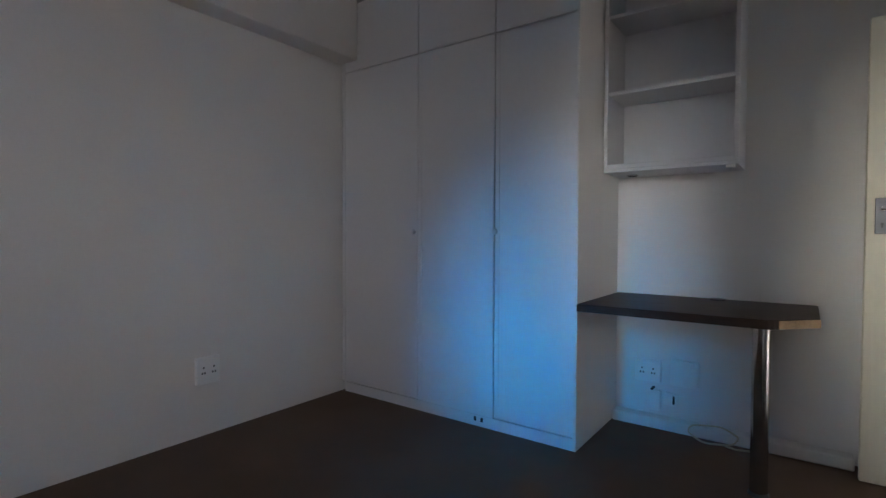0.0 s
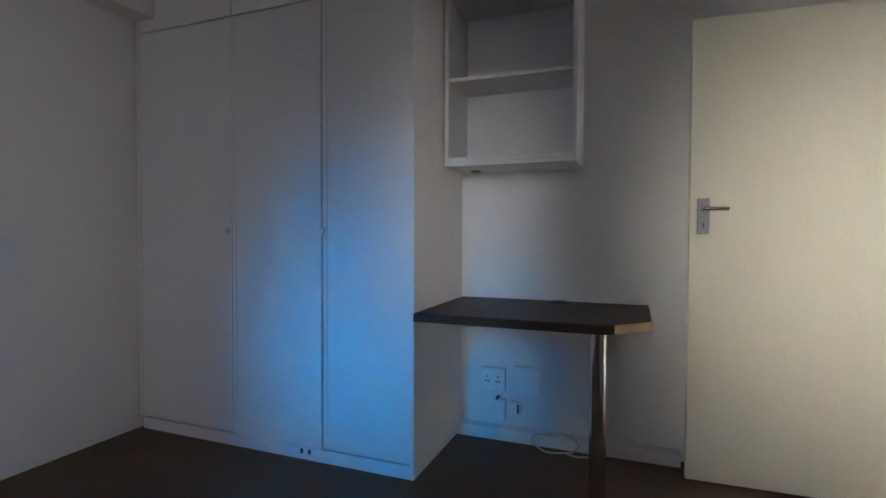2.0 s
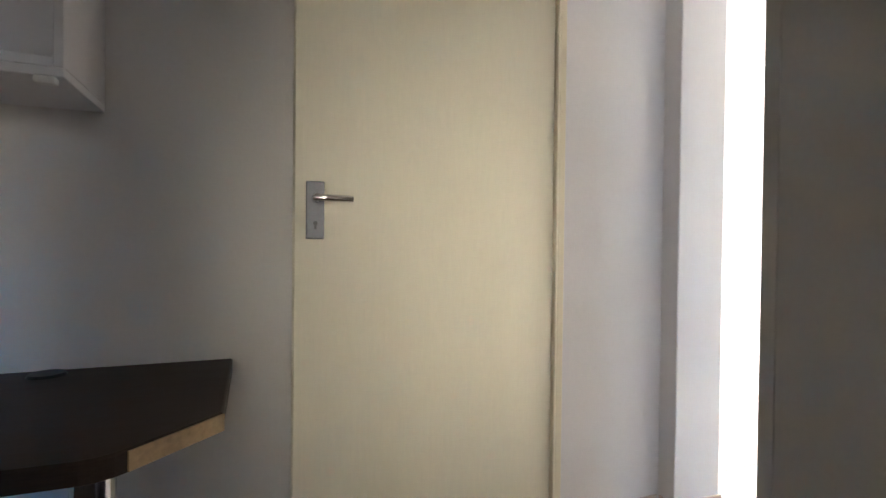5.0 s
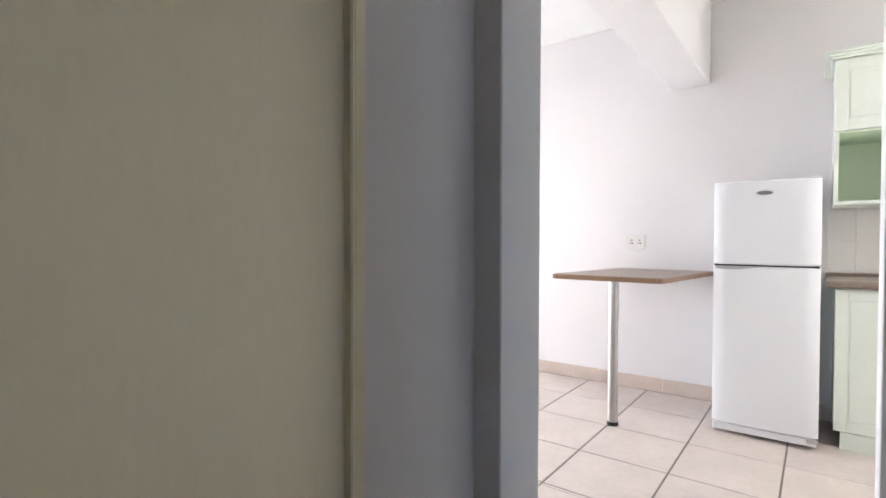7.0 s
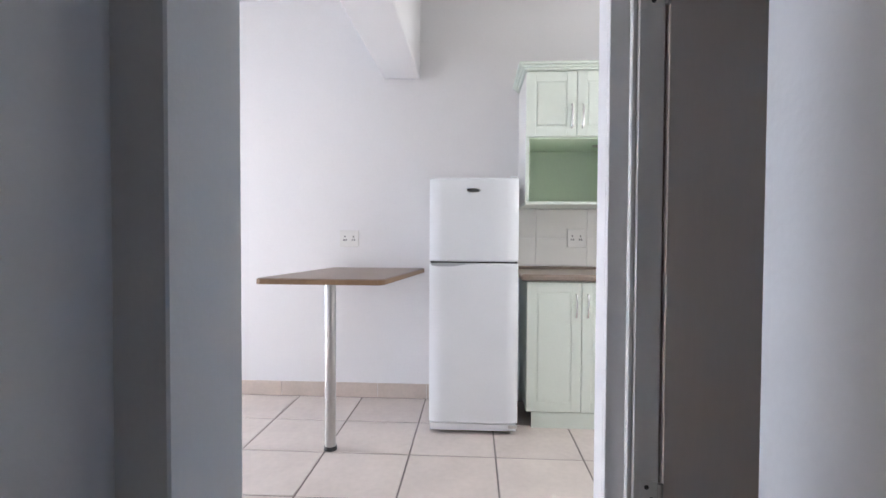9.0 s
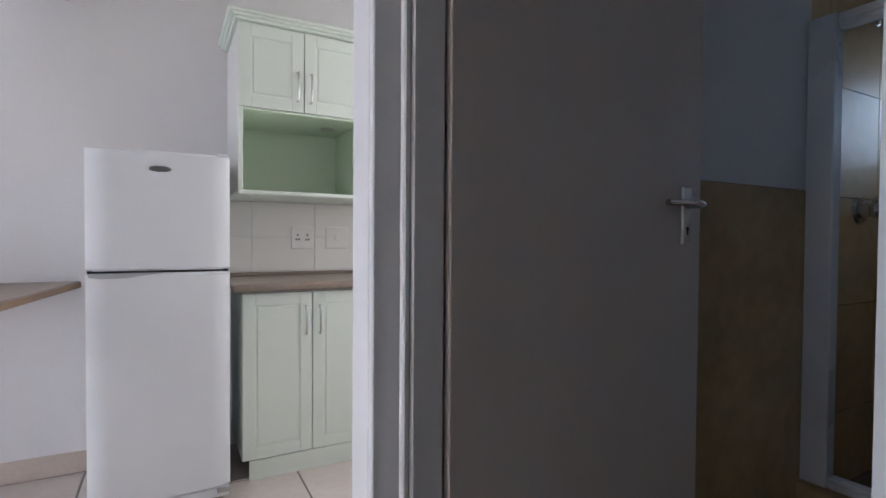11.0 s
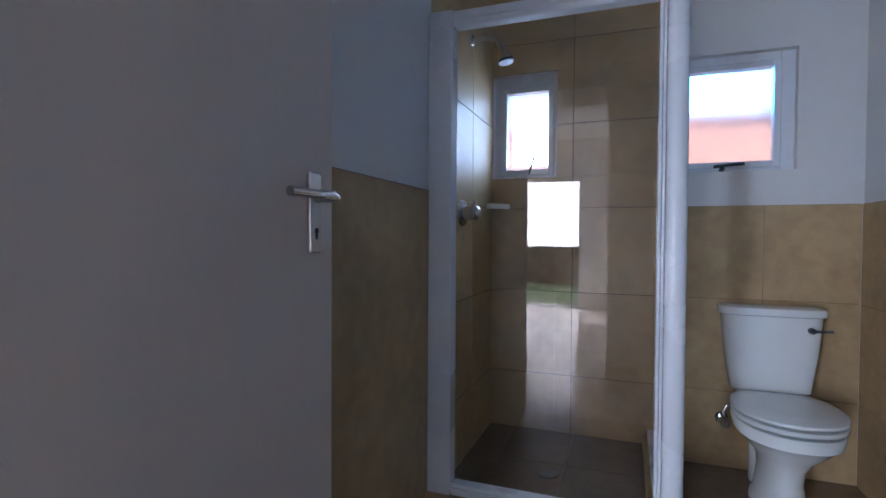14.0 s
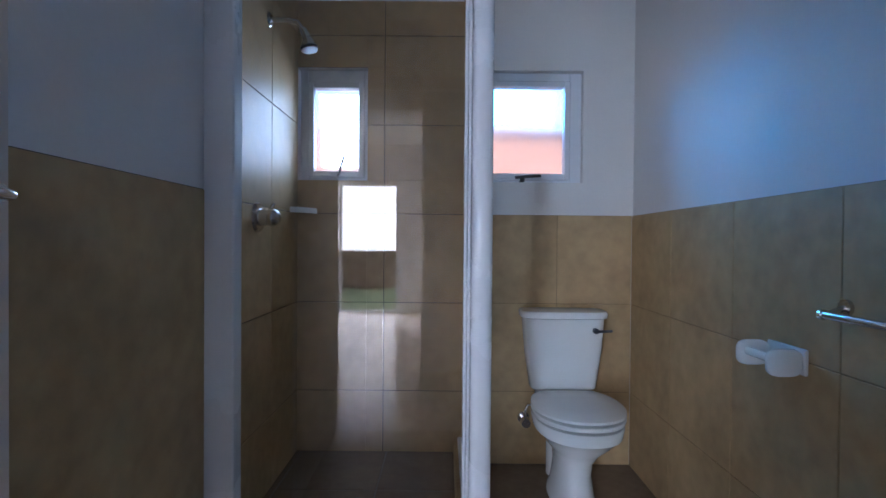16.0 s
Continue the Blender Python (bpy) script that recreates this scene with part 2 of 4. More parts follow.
structure("wall_kitchen_south", [(3.429, 3.75, -2.65, -2.53, 0, CH), (4.75, KX, -2.65, -2.53, 0, CH), (3.75, 4.75, -2.65, -2.53, 0, 1.1),
                                 (3.75, 4.75, -2.65, -2.53, 2.1, CH)], KWALL, "unseen white kitchen wall with an added window", "wall")
structure("wall_living_north", [(2.787, 3.25, 3.9, 4.02, 0, CH), (3.25, 5.1, 3.9, 4.02, 2.06, CH), (5.1, KX, 3.9, 4.02, 0, CH)], KWALL,
          "white living room wall around the patio door", "wall")
structure("ceiling_kitchen", [(2.05, KX + T, -2.65, 4.02, CH, CH + 0.1)], CEIL, "white plastered kitchen ceiling", "ceiling")
structure("beam_kitchen", [(2.79, KX, -0.195, 0.046, 2.127, CH)], KWALL, "white plastered beam under the kitchen ceiling", "beam", bev=0.006)

# ==== setting: bathroom
BW, BS = 1.704, -3.72
structure("wall_bathroom_west", [(1.62, BW, -3.84, -1.76, 0, CH), (2.06, 2.12, -1.7, -1.05, 0, CH), (BW, 2.12, -1.76, -1.7, 0, CH)], WALL, "painted bathroom wall above brown tiles", "wall")
structure("wall_bathroom_south", [(BW, 1.96, -3.84, BS, 0, CH), (1.96, 2.56, -3.84, BS, 0, 1.427), (1.96, 2.56, -3.84, BS, 1.99, CH), (2.56, 3.047, -3.84, BS, 0, CH),
                                  (3.047, 3.405, -3.84, BS, 0, 1.43), (3.047, 3.405, -3.84, BS, 1.997, CH)], WALL, "painted bathroom wall with two small windows", "wall")
structure("ceiling_bathroom", [(1.62, 3.5, -3.84, -1.05, CH - 0.1, CH + 0.1)], CEIL, "white bathroom ceiling", "ceiling")


# ==== doors
def door_frame(name, boxes, label):
    return structure(name, boxes, FRAME, label, "door frame", bev=0.004)


door_frame("door_frame_bedroom", [(1.944, 2.046, -0.06, -0.029, 0, 2.05), (1.944, 2.046, -0.93, -0.894, 0, 2.05),
                                  (1.944, 2.046, -0.893, -0.15, 2.02, 2.05)], "cream painted steel door frame of the bedroom")
door_frame("door_frame_bathroom", [(3.262, 3.327, -1.072, -1.0, 0, 2.06), (3.268, 3.29, -1.0, -0.984, 0, 2.06), (3.292, 3.303, -1.0, -0.99, 0, 2.06),
                                   (2.5, 3.262, -1.048, -0.985, 2.03, 2.058)], "white painted door frame of the bathroom")


structure("door_trim_bedroom", [(1.9425, 1.953, -0.199, -0.061, 0, 2.04), (1.9535, 1.979, -0.194, -0.061, 0, 2.04)], CREAM, "cream painted bead of the bedroom door frame", "trim", bev=0.003)


def lever_handle(parent, at, out, along, length=0.105, half=0.024, m=None):
    """Back plate, spindle, lever and keyhole on a door's face. out: away from the face; along: the way of the lever."""
    at, out, along = Vector(at), Vector(out), Vector(along)

    def slab(u0, u1, z0, z1, d0, d1, bev):
        p, q = at + along * u0 + out * d0, at + along * u1 + out * d1
        return bx(p.x, q.x, p.y, q.y, at.z + z0, at.z + z1, bev=bev, seg=2)
    plate = part("handle_plate", slab(-half, half, -0.077, 0.077, 0.0, 0.009, 0.003), m or NICKEL, parent, "satin metal back plate")
    bm = bmesh.new()
    s = at + Vector((0, 0, 0.03))
    C(bm, s + out * 0.008, s + out * 0.05, 0.011)
    tube(bm, [s + out * 0.045 - along * 0.008, s + out * 0.052 + along * 0.02, s + out * 0.05 + along * 0.06, s + out * 0.044 + along * length], 0.009)
    if m:
        tube(bm, [s + out * 0.042 + along * 0.008, s + out * 0.04 - along * 0.012, s + out * 0.034 - along * 0.03], 0.008)
    part("lever", bm, CHROME, plate, "chrome lever", True)
    bm = bmesh.new()
    k = at + Vector((0, 0, -0.035))
    C(bm, k + out * 0.007, k + out * 0.0105, 0.006)
    p, q = k + out * 0.007 - along * 0.003, k + out * 0.0105 + along * 0.003
    B(bm, p.x, q.x, p.y, q.y, k.z - 0.016, k.z)
    part("keyhole", bm, BLACK, plate)


def bedroom_door():
    a, b = Vector((1.126, -0.211, 0)), Vector((1.941, -0.186, 0))
    d = thing("door_leaf", "open cream painted flush door with steel handle, standing before the wall", "door", (1.944, -0.18, 0))
    bm = bmesh.new()
    B(bm, 0, (b - a).length, 0, 0.04, 0.012, 2.035, bev=0.003)
    rot = Matrix.Rotation(math.atan2(b.y - a.y, b.x - a.x), 4, "Z")
    bmesh.ops.transform(bm, matrix=Matrix.Translation(a) @ rot, verts=bm.verts)
    part("leaf", bm, DOOR, d)
    lever_handle(d, (1.18, -0.209, 1.18), (0, -1, 0), (1, 0, 0), 0.092)


def bathroom_door():
    d = thing("bathroom_door_leaf", "open grey-white flush bathroom door with chrome lever handle", "door", (3.27, -1.08, 0))
    part("leaf", bx(3.25, 3.29, -1.875, -1.078, 0.012, 2.03, bev=0.003), BDOOR, d)
    lever_handle(d, (3.25, -1.806, 1.146), (-1, 0, 0), (0, 1, 0), 0.125, 0.018, STEEL)
    for z in (0.36, 1.765):
        h = part("hinge", cy((3.246, -1.071, z - 0.05), (3.246, -1.071, z + 0.05), 0.008, seg=10), STEEL, d, "white painted butt hinge")
        bm = bmesh.new()
        B(bm, 3.2585, 3.2615, -1.066, -1.022, z - 0.05, z + 0.05)
        pl = part("hinge_plate", bm, PLASTIC, h)
        for dy, dz in ((-1.038, -0.034), (-1.052, 0.0), (-1.038, 0.034)):
            part("screw", cy((3.257, dy, z + dz), (3.2587, dy, z + dz), 0.0065, seg=10), BLACK, pl)


bedroom_door()
bathroom_door()


# ==== bedroom things
def wardrobe():
    w = thing("wardrobe", "built-in white painted wardrobe with three tall doors and top cupboards", "wardrobe", (XL / 2, WY / 2, 0))
    part("side_panel", bx(-0.02, 0.0, WY + 0.002, -0.001, 0, CH - 0.002, bev=0.002), WALL, w)
    part("plinth", bx(XL + 0.03, -0.004, WY + 0.003, WY + 0.03, 0, 0.062), WARD, w)
    part("carcass", bx(XL + 0.002, -0.022, WY + 0.024, -0.002, 0.01, CH - 0.004), WARD, w)
    part("scribe_strip", bx(XL + 0.002, XL + 0.028, WY + 0.004, WY + 0.022, 0.07, CH - 0.004), WARD, w)
    cuts = [(-1.67, -1.022, 0.076, 0.0), (-1.018, -0.479, 0.066, -0.004), (-0.475, -0.006, 0.07, 0.0)]
    for i, (x0, x1, z0, dy) in enumerate(cuts):
        d = part("door", bx(x0, x1, WY + dy, WY + 0.02, z0, 2.196, bev=0.003), WARD, w)
        u = part("top_door", bx(x0, x1, WY, WY + 0.02, 2.203, CH - 0.012, bev=0.003), WARD, w)
        if i:
            part("cover_strip", bx(x0 + 0.012, x0 + 0.03, WY + dy - 0.004, WY + dy, z0 + 0.06, 2.19, bev=0.0015), WARD, d)
        kx = {0: x1 - 0.02, 1: x1 - 0.004 + 0.02}.get(i)
        if kx:
            bm = cy((kx, WY + dy, 1.112), (kx, WY - 0.015, 1.112), 0.007)
            bmesh.ops.create_uvsphere(bm, u_segments=16, v_segments=10, radius=0.017, matrix=Matrix.Translation((kx, WY - 0.024, 1.112)) @ Matrix.Diagonal((1, 0.7, 1, 1)))
            part("knob", bm, WARD, d, "round white knob", True)
    for x in (-0.60, -0.555):
        part("lock_plate", bx(x - 0.008, x + 0.008, WY + 0.0005, WY + 0.004, 0.028, 0.052, bev=0.001), BLACK, w)


def desk():
    d = thing("desk", "dark brown laminate corner desk on one chrome leg", "desk", (0.5, -0.33, 0))
    plan = [(0.002, -0.003), (0.002, -0.665), (0.775, -0.665), (0.8, -0.66), (0.82, -0.649), (0.838, -0.633), (0.972, -0.492), (0.972, -0.003)]
    bm = rings(bmesh.new(), [[(x, y, 0.714) for x, y in plan], [(x, y, 0.748) for x, y in plan], [(x + (0.004 if x < 0.5 else -0.004), y + (0.004 if y < -0.1 else 0), 0.752) for x, y in plan]])
    top = part("desktop", bm, LAMIN, d)
    q = [(0.838, -0.6375), (0.975, -0.4935), (0.9722, -0.491), (0.8352, -0.635)]
    part("worn_edge", rings(bmesh.new(), [[(x, y, 0.715) for x, y in q], [(x, y, 0.749) for x, y in q]]), RAW, top, "bare worn wooden edge")
    bm = cy((0.544, -0.06, 0.752), (0.544, -0.06, 0.759), 0.043, 0.039)
    part("cable_grommet", bm, BLACK, top, "round black cable grommet", True)
    leg = part("leg", cy((0.775, -0.585, 0.0), (0.775, -0.585, 0.714), 0.034, seg=28), CHROME, d, "round chrome leg", True)
    part("foot", cy((0.775, -0.585, 0.0), (0.775, -0.585, 0.014), 0.041, 0.036, seg=28), BLACK, leg, "black foot ring", True)
    part("flange", cy((0.775, -0.585, 0.704), (0.775, -0.585, 0.7135), 0.045, seg=28), CHROME, leg, "", True)


def wall_shelf():
    s = thing("wall_shelf", "white open wall shelf unit with three empty compartments", "shelf", (0.33, -0.15, 1.435))
    x0, x1, y0 = 0.011, 0.653, -0.312
    for x in (x0, x1 - 0.02):
        part("side", bx(x, x + 0.02, y0, -0.002, 1.455, CH - 0.02, bev=0.002), WARD, s)
    part("bottom", bx(x0, x1, y0, -0.002, 1.435, 1.455, bev=0.002), WARD, s)
    part("front_rail", bx(x0 + 0.02, x1 - 0.02, y0 + 0.002, y0 + 0.02, 1.456, 1.478, bev=0.002), WARD, s)
    part("top", bx(x0 + 0.021, x1 - 0.021, y0, -0.002, CH - 0.04, CH - 0.02, bev=0.002), WARD, s)
    part("back", bx(x0 + 0.021, x1 - 0.021, -0.014, -0.002, 1.456, CH - 0.041), WARD, s)
    for z in (1.872, 2.285):
        part("shelf_board", bx(x0 + 0.0205, x1 - 0.0205, y0 + 0.012, -0.015, z - 0.018, z, bev=0.002), WARD, s)
    bm = cy((0.117, -0.134, 1.427), (0.117, -0.134, 1.435), 0.03)
    pk = part("spot_ring", bm, CHROME, s, "recessed downlight ring", True)
    part("spot_lens", cy((0.117, -0.134, 1.425), (0.117, -0.134, 1.4275), 0.022), BLACK, pk)
    part("spot_cap", cy((0.42, -0.15, 1.43), (0.42, -0.15, 1.435), 0.012), PLASTIC, s)
    part("corner_clip", bx(0.60, 0.64, y0 - 0.008, y0 + 0.02, 1.418, 1.4345, bev=0.006, seg=2), PLASTIC, s, "small white plastic clip")


def socket(name, label, face, lo, hi, kind="double", deep=0.0):
    """A plate on a wall. face: 'W' on an east-looking wall, 'N' on a south-looking wall, 'E' on a west-looking wall."""
    (a0, z0), (a1, z1), p = lo, hi, face[1]

    def slab(u0, u1, w0, w1, d0, d1, bev=0.0):
        d0, d1 = (d0 + deep if d0 > 0.001 else d0), d1 + deep
        if face[0] == "N":
            return bx(u0, u1, p - d1, p - d0, w0, w1, bev=bev)
        if face[0] == "W":
            return bx(p + d0, p + d1, u0, u1, w0, w1, bev=bev)
        return bx(p - d1, p - d0, u0, u1, w0, w1, bev=bev)
    w, h = a1 - a0, z1 - z0
    mid = ((a0 + a1) / 2, (z0 + z1) / 2)
    at = {"N": (mid[0], p, mid[1]), "W": (p, mid[0], mid[1]), "E": (p, mid[0], mid[1])}[face[0]]
    t = thing(name, label, "socket", at)
    pl = part("plate", slab(a0, a1, z0, z1, 0.0005, 0.009, 0.003), PLASTIC, t)
    if kind == "double":
        for k in (0.28, 0.72):
            u = a0 + w * k
            for du, dz in ((0, 0.12), (-0.055, -0.08), (0.055, -0.08)):
                part("pin_hole", slab(u + du * w - 0.004, u + du * w + 0.004, mid[1] + dz * h - 0.005, mid[1] + dz * h + 0.005, 0.0085, 0.0096), BLACK, pl)
            part("switch", slab(u - 0.007, u + 0.007, z1 - 0.2 * h, z1 - 0.09 * h, 0.0085, 0.012, 0.001), PLASTIC, pl)
    elif kind == "switch":
        part("switch", slab(mid[0] - 0.013, mid[0] + 0.013, mid[1] - 0.02, mid[1] + 0.02, 0.0085, 0.014, 0.002), PLASTIC, pl)
    elif kind == "blank":
        part("cover", slab(a0 + 0.012, a1 - 0.008, z0 + 0.01, z1 - 0.012, 0.0085, 0.016, 0.003), PLASTIC, pl)
    return t


def alcove_fittings():
    socket("wall_socket", "white double wall socket under the desk", ("N", 0.0), (0.118, 0.248), (0.258, 0.371), deep=0.022)
    socket("blank_plate", "white blank cover plate beside the socket", ("N", 0.0), (0.309, 0.246), (0.455, 0.391), "blank", 0.02)
    a = thing("wall_adapter", "white plug adapter box on the wall under the socket", "adapter", (0.232, 0, 0.09))
    part("box", bx(0.204, 0.259, -0.038, -0.001, 0.088, 0.205, bev=0.006, seg=2), PLASTIC, a)
    part("button", cy((0.216, -0.042, 0.212), (0.216, -0.001, 0.212), 0.008), BLACK, a)
    b = thing("phone_plug", "small grey plug socket hanging beside the adapter", "socket", (0.31, 0, 0.127))
    bm = bx(0.275, 0.345, -0.032, -0.001, 0.127, 0.2, bev=0.008, seg=2)
    bmesh.ops.rotate(bm, verts=bm.verts, cent=(0.31, -0.015, 0.16), matrix=Matrix.Rotation(radians(9), 3, "Y"))
    body = part("body", bm, PLASTIC, b)
    part("tip", bx(0.325, 0.336, -0.034, -0.03, 0.14, 0.187, bev=0.001), BLACK, body)
    c = thing("loose_cable", "loose coiled cream cable lying on the skirting under the desk", "cable", (0.54, -0.1, 0))
    pts = []
    for k in range(60):
        t = k / 59 * 4.3 * math.pi
        pts.append((0.54 + (0.115 + 0.004 * math.sin(3 * t)) * math.cos(t), -0.115 + 0.022 * math.sin(t * 1.02) - 0.012, 0.048 + 0.040 * math.sin(t) + 0.003 * math.cos(5 * t)))
    part("coil", tube(bmesh.new(), pts, 0.0045, 8), CABLE, c, "", True)
    part("tail", tube(bmesh.new(), [(0.6, -0.14, 0.008), (0.65, -0.15, 0.006), (0.70, -0.135, 0.006), (0.735, -0.12, 0.006)], 0.0045, 8), CABLE, c, "", True)


wardrobe()
desk()
wall_shelf()
alcove_fittings()
socket("wall_socket", "white double wall socket low on the white wall", ("W", XL), (-1.7, 0.285), (-1.57, 0.43), deep=0.018)


# ==== kitchen things
def fridge():
    f = thing("fridge", "white two-door fridge freezer beside the kitchen cabinets", "fridge", (4.85, -0.555, 0))
    y0, y1, x0 = -0.799, -0.312, 4.569
    part("body", bx(x0 + 0.055, 5.1, y0 + 0.004, y1 - 0.004, 0.03, 1.40, bev=0.006, seg=2), FRIDGE, f)

    def leaf(z0, z1, lip):
        bm = bmesh.new()
        loops = []
        n = 14
        for k in range(n + 1):
            s = k / n
            y = y0 + (y1 - y0) * s
            bulge = 0.012 * (1 - (2 * s - 1) ** 4)
            edge = 0.014 * max(0, abs(2 * s - 1) - 0.93) / 0.07
            xf = x0 + 0.012 - bulge + edge
            loops.append([(x0 + 0.053, y, z0), (xf + 0.008, y, z0), (xf, y, z0 + 0.008), (xf, y, z1 - 0.008), (xf + 0.008, y, z1), (x0 + 0.053, y, z1)])
        return rings(bm, loops)
    up = part("freezer_door", leaf(0.951, 1.407, 0), FRIDGE, f, "", True)
    lo = part("fridge_door", leaf(0.062, 0.942, 0), FRIDGE, f, "", True)
    bm = bmesh.new()
    bmesh.ops.create_cone(bm, cap_ends=True, segments=28, radius1=0.038, radius2=0.036, depth=0.004,
                          matrix=Matrix.Translation((x0 - 0.002, -0.553, 1.338)) @ Matrix.Rotation(radians(90), 4, "Y") @ Matrix.Diagonal((0.3, 1, 1, 1)))
    part("badge", bm, STEEL, up, "oval grey badge", True)
    bm = bmesh.new()
    pts = [(y1 - 0.012, 0.943), (y1 - 0.012, 0.93), (y1 - 0.05, 0.924), (y1 - 0.13, 0.925), (y1 - 0.2, 0.936), (y1 - 0.25, 0.943)]
    rings(bm, [[(x0 - 0.0035, y, z) for y, z in pts], [(x0 + 0.02, y, z) for y, z in pts]])
    # Flat piece; the grey stands in for shade inside the grip's hollow.
    part("grip", bm, mat("grip_shadow_grey", (0.45, 0.46, 0.48), 0.5), lo, "grey finger grip, its hollow's shade put in the colour")
    # Black strip that fills the gap between the two doors.
    part("door_gap", bx(x0 + 0.02, x0 + 0.05, y0 + 0.006, y1 - 0.006, 0.941, 0.952), BLACK, f, "black strip in the gap between the doors")
    part("base", bx(x0 + 0.012, x0 + 0.055, y0 + 0.006, y1 - 0.006, 0.02, 0.058, bev=0.003), FRIDGE, f)
    part("hinge", bx(x0 - 0.002, x0 + 0.05, y0 + 0.001, y0 + 0.05, 0.04, 0.056, bev=0.003), STEEL, f, "grey hinge bracket")
    part("top_hinge", bx(x0 + 0.01, x0 + 0.06, y0 + 0.01, y0 + 0.05, 1.405, 1.415, bev=0.003), FRIDGE, f)
    for y in (y0 + 0.05, y1 - 0.05):
        for x in (x0 + 0.09, 5.05):
            part("foot", cy((x, y, 0), (x, y, 0.031), 0.018), BLACK, f)


def shaker_door(parent, x, y0, y1, z0, z1, handle_y, hz0, hz1):
    """A framed cupboard door that looks west, with a bow handle."""
    bm = bmesh.new()
    B(bm, x + 0.006, x + 0.018, y0 + 0.002, y1 - 0.002, z0, z1)
    d = part("door", bm, MINT, parent)
    s = 0.055
    for name, b in (("stile", (y0 + 0.002, y0 + s, z0, z1)), ("stile", (y1 - s, y1 - 0.002, z0, z1)), ("rail", (y0 + s, y1 - s, z0, z0 + s)), ("rail", (y0 + s, y1 - s, z1 - s, z1))):
        part(name, bx(x + 0.002, x + 0.0065, b[0], b[1], b[2], b[3], bev=0.0015), MINT, d)
    part("panel", bx(x + 0.003, x + 0.0065, y0 + s + 0.008, y1 - s - 0.008, z0 + s + 0.008, z1 - s - 0.008, bev=0.0025), MINT, d)
    pts = [(x + 0.002, handle_y, hz1), (x - 0.018, handle_y, hz1 - 0.004), (x - 0.026, handle_y, hz1 - 0.03), (x - 0.026, handle_y, (hz0 + hz1) / 2), (x - 0.026, handle_y, hz0 + 0.03), (x - 0.018, handle_y, hz0 + 0.004), (x + 0.002, handle_y, hz0)]
    part("handle", tube(bmesh.new(), pts, 0.0055, 10), CHROME, d, "chrome bow handle", True)


def kitchen_units():
    xf = 4.694
    for i, y1 in enumerate((-0.858, -1.474)):
        y0 = y1 - 0.612
        c = thing("base_cabinet", "pale mint base cabinet with two framed doors" if not i else "pale mint base cabinet beside another, under the counter", "cabinet", (4.9, (y0 + y1) / 2, 0), "kitchen base cabinets")
        part("body", bx(xf + 0.019, KX - 0.002, y0 + 0.001, y1 - 0.001, 0.09, 0.838), MINT, c)
        part("plinth", bx(xf + 0.008, xf + 0.024, y0 + 0.001, y1 - (0.03 if not i else 0.001), 0.0, 0.089), MINT, c)
        m = (y0 + y1) / 2
        shaker_door(c, xf, m, y1, 0.094, 0.832, m + 0.032, 0.635, 0.765)
        shaker_door(c, xf, y0, m, 0.094, 0.832, m - 0.032, 0.635, 0.765)
    w = thing("worktop", "brown laminate kitchen worktop with a rounded front edge", "worktop", (4.9, -1.4, 0.84))
    part("slab", bx(4.662, KX - 0.002, -2.1, -0.822, 0.84, 0.878, bev=0.014, seg=4), COUNTER, w)
    part("upstand", bx(KX - 0.02, KX - 0.002, -2.1, -0.822, 0.8785, 0.896, bev=0.003), COUNTER, w)
    for i, y1 in enumerate((-0.843, -1.429)):
        y0 = y1 - 0.585
        m = y1 - 0.284
        x = 4.704
        u = thing("wall_cabinet", "pale mint wall cabinet with two doors over an open niche" if not i else "pale mint wall cabinet beside another, over the worktop", "cabinet", (4.9, m, 1.269), "kitchen wall cabinets")
        for y in (y0 + 0.001, y1 - 0.019):
            part("side", bx(x + 0.0195, KX - 0.002, y, y + 0.018, 1.288, 2.014, bev=0.001), CARCASS, u, "white side panel")
            part("edge_strip", bx(x, x + 0.019, y, y + 0.018, 1.288, 1.648, bev=0.001), MINT, u)
        part("niche_bottom", bx(x - 0.006, KX - 0.002, y0 + 0.001, y1 - 0.001, 1.269, 1.2875, bev=0.004), MINT, u)
        part("niche_back", bx(KX - 0.016, KX - 0.003, y0 + 0.02, y1 - 0.02, 1.289, 1.647), GREEN, u, "green back board")
        for y in (y0 + 0.0195, y1 - 0.0225):
            part("niche_lining", bx(x + 0.004, KX - 0.017, y, y + 0.003, 1.289, 1.64), GREEN, u, "green inner lining")
        part("niche_top", bx(x + 0.006, KX - 0.017, y0 + 0.0235, y1 - 0.0235, 1.64, 1.6475), GREEN, u, "green inner lining")
        part("body", bx(x + 0.0195, KX - 0.002, y0 + 0.02, y1 - 0.02, 1.6485, 2.014), MINT, u)
        part("spot", cy((4.93, y0 + 0.13, 1.634), (4.93, y0 + 0.13, 1.6395), 0.035), STEEL, u, "round recessed cabinet spot", True)
        shaker_door(u, x, m, y1, 1.652, 2.014, m + 0.03, 1.70, 1.83)
        shaker_door(u, x, y0, m, 1.652, 2.014, m - 0.03, 1.70, 1.83)
    k = thing("cabinet_cornice", "pale mint moulded cornice on top of the wall cabinets", "cornice", (4.9, -1.4, 2.015))
    for j, (o, z0, z1) in enumerate(((-0.012, 2.0155, 2.022), (0.014, 2.022, 2.034), (0.028, 2.034, 2.046), (0.042, 2.046, 2.06))):
        part("moulding", bx(4.704 - o, KX - 0.002, -2.014, -0.843 + o, z0 + 0.0005, z1, bev=0.004), MINT, k)
    socket("wall_socket", "white double wall socket above the worktop", ("E", KX - 0.006), (-1.281, 1.02), (-1.162, 1.14))
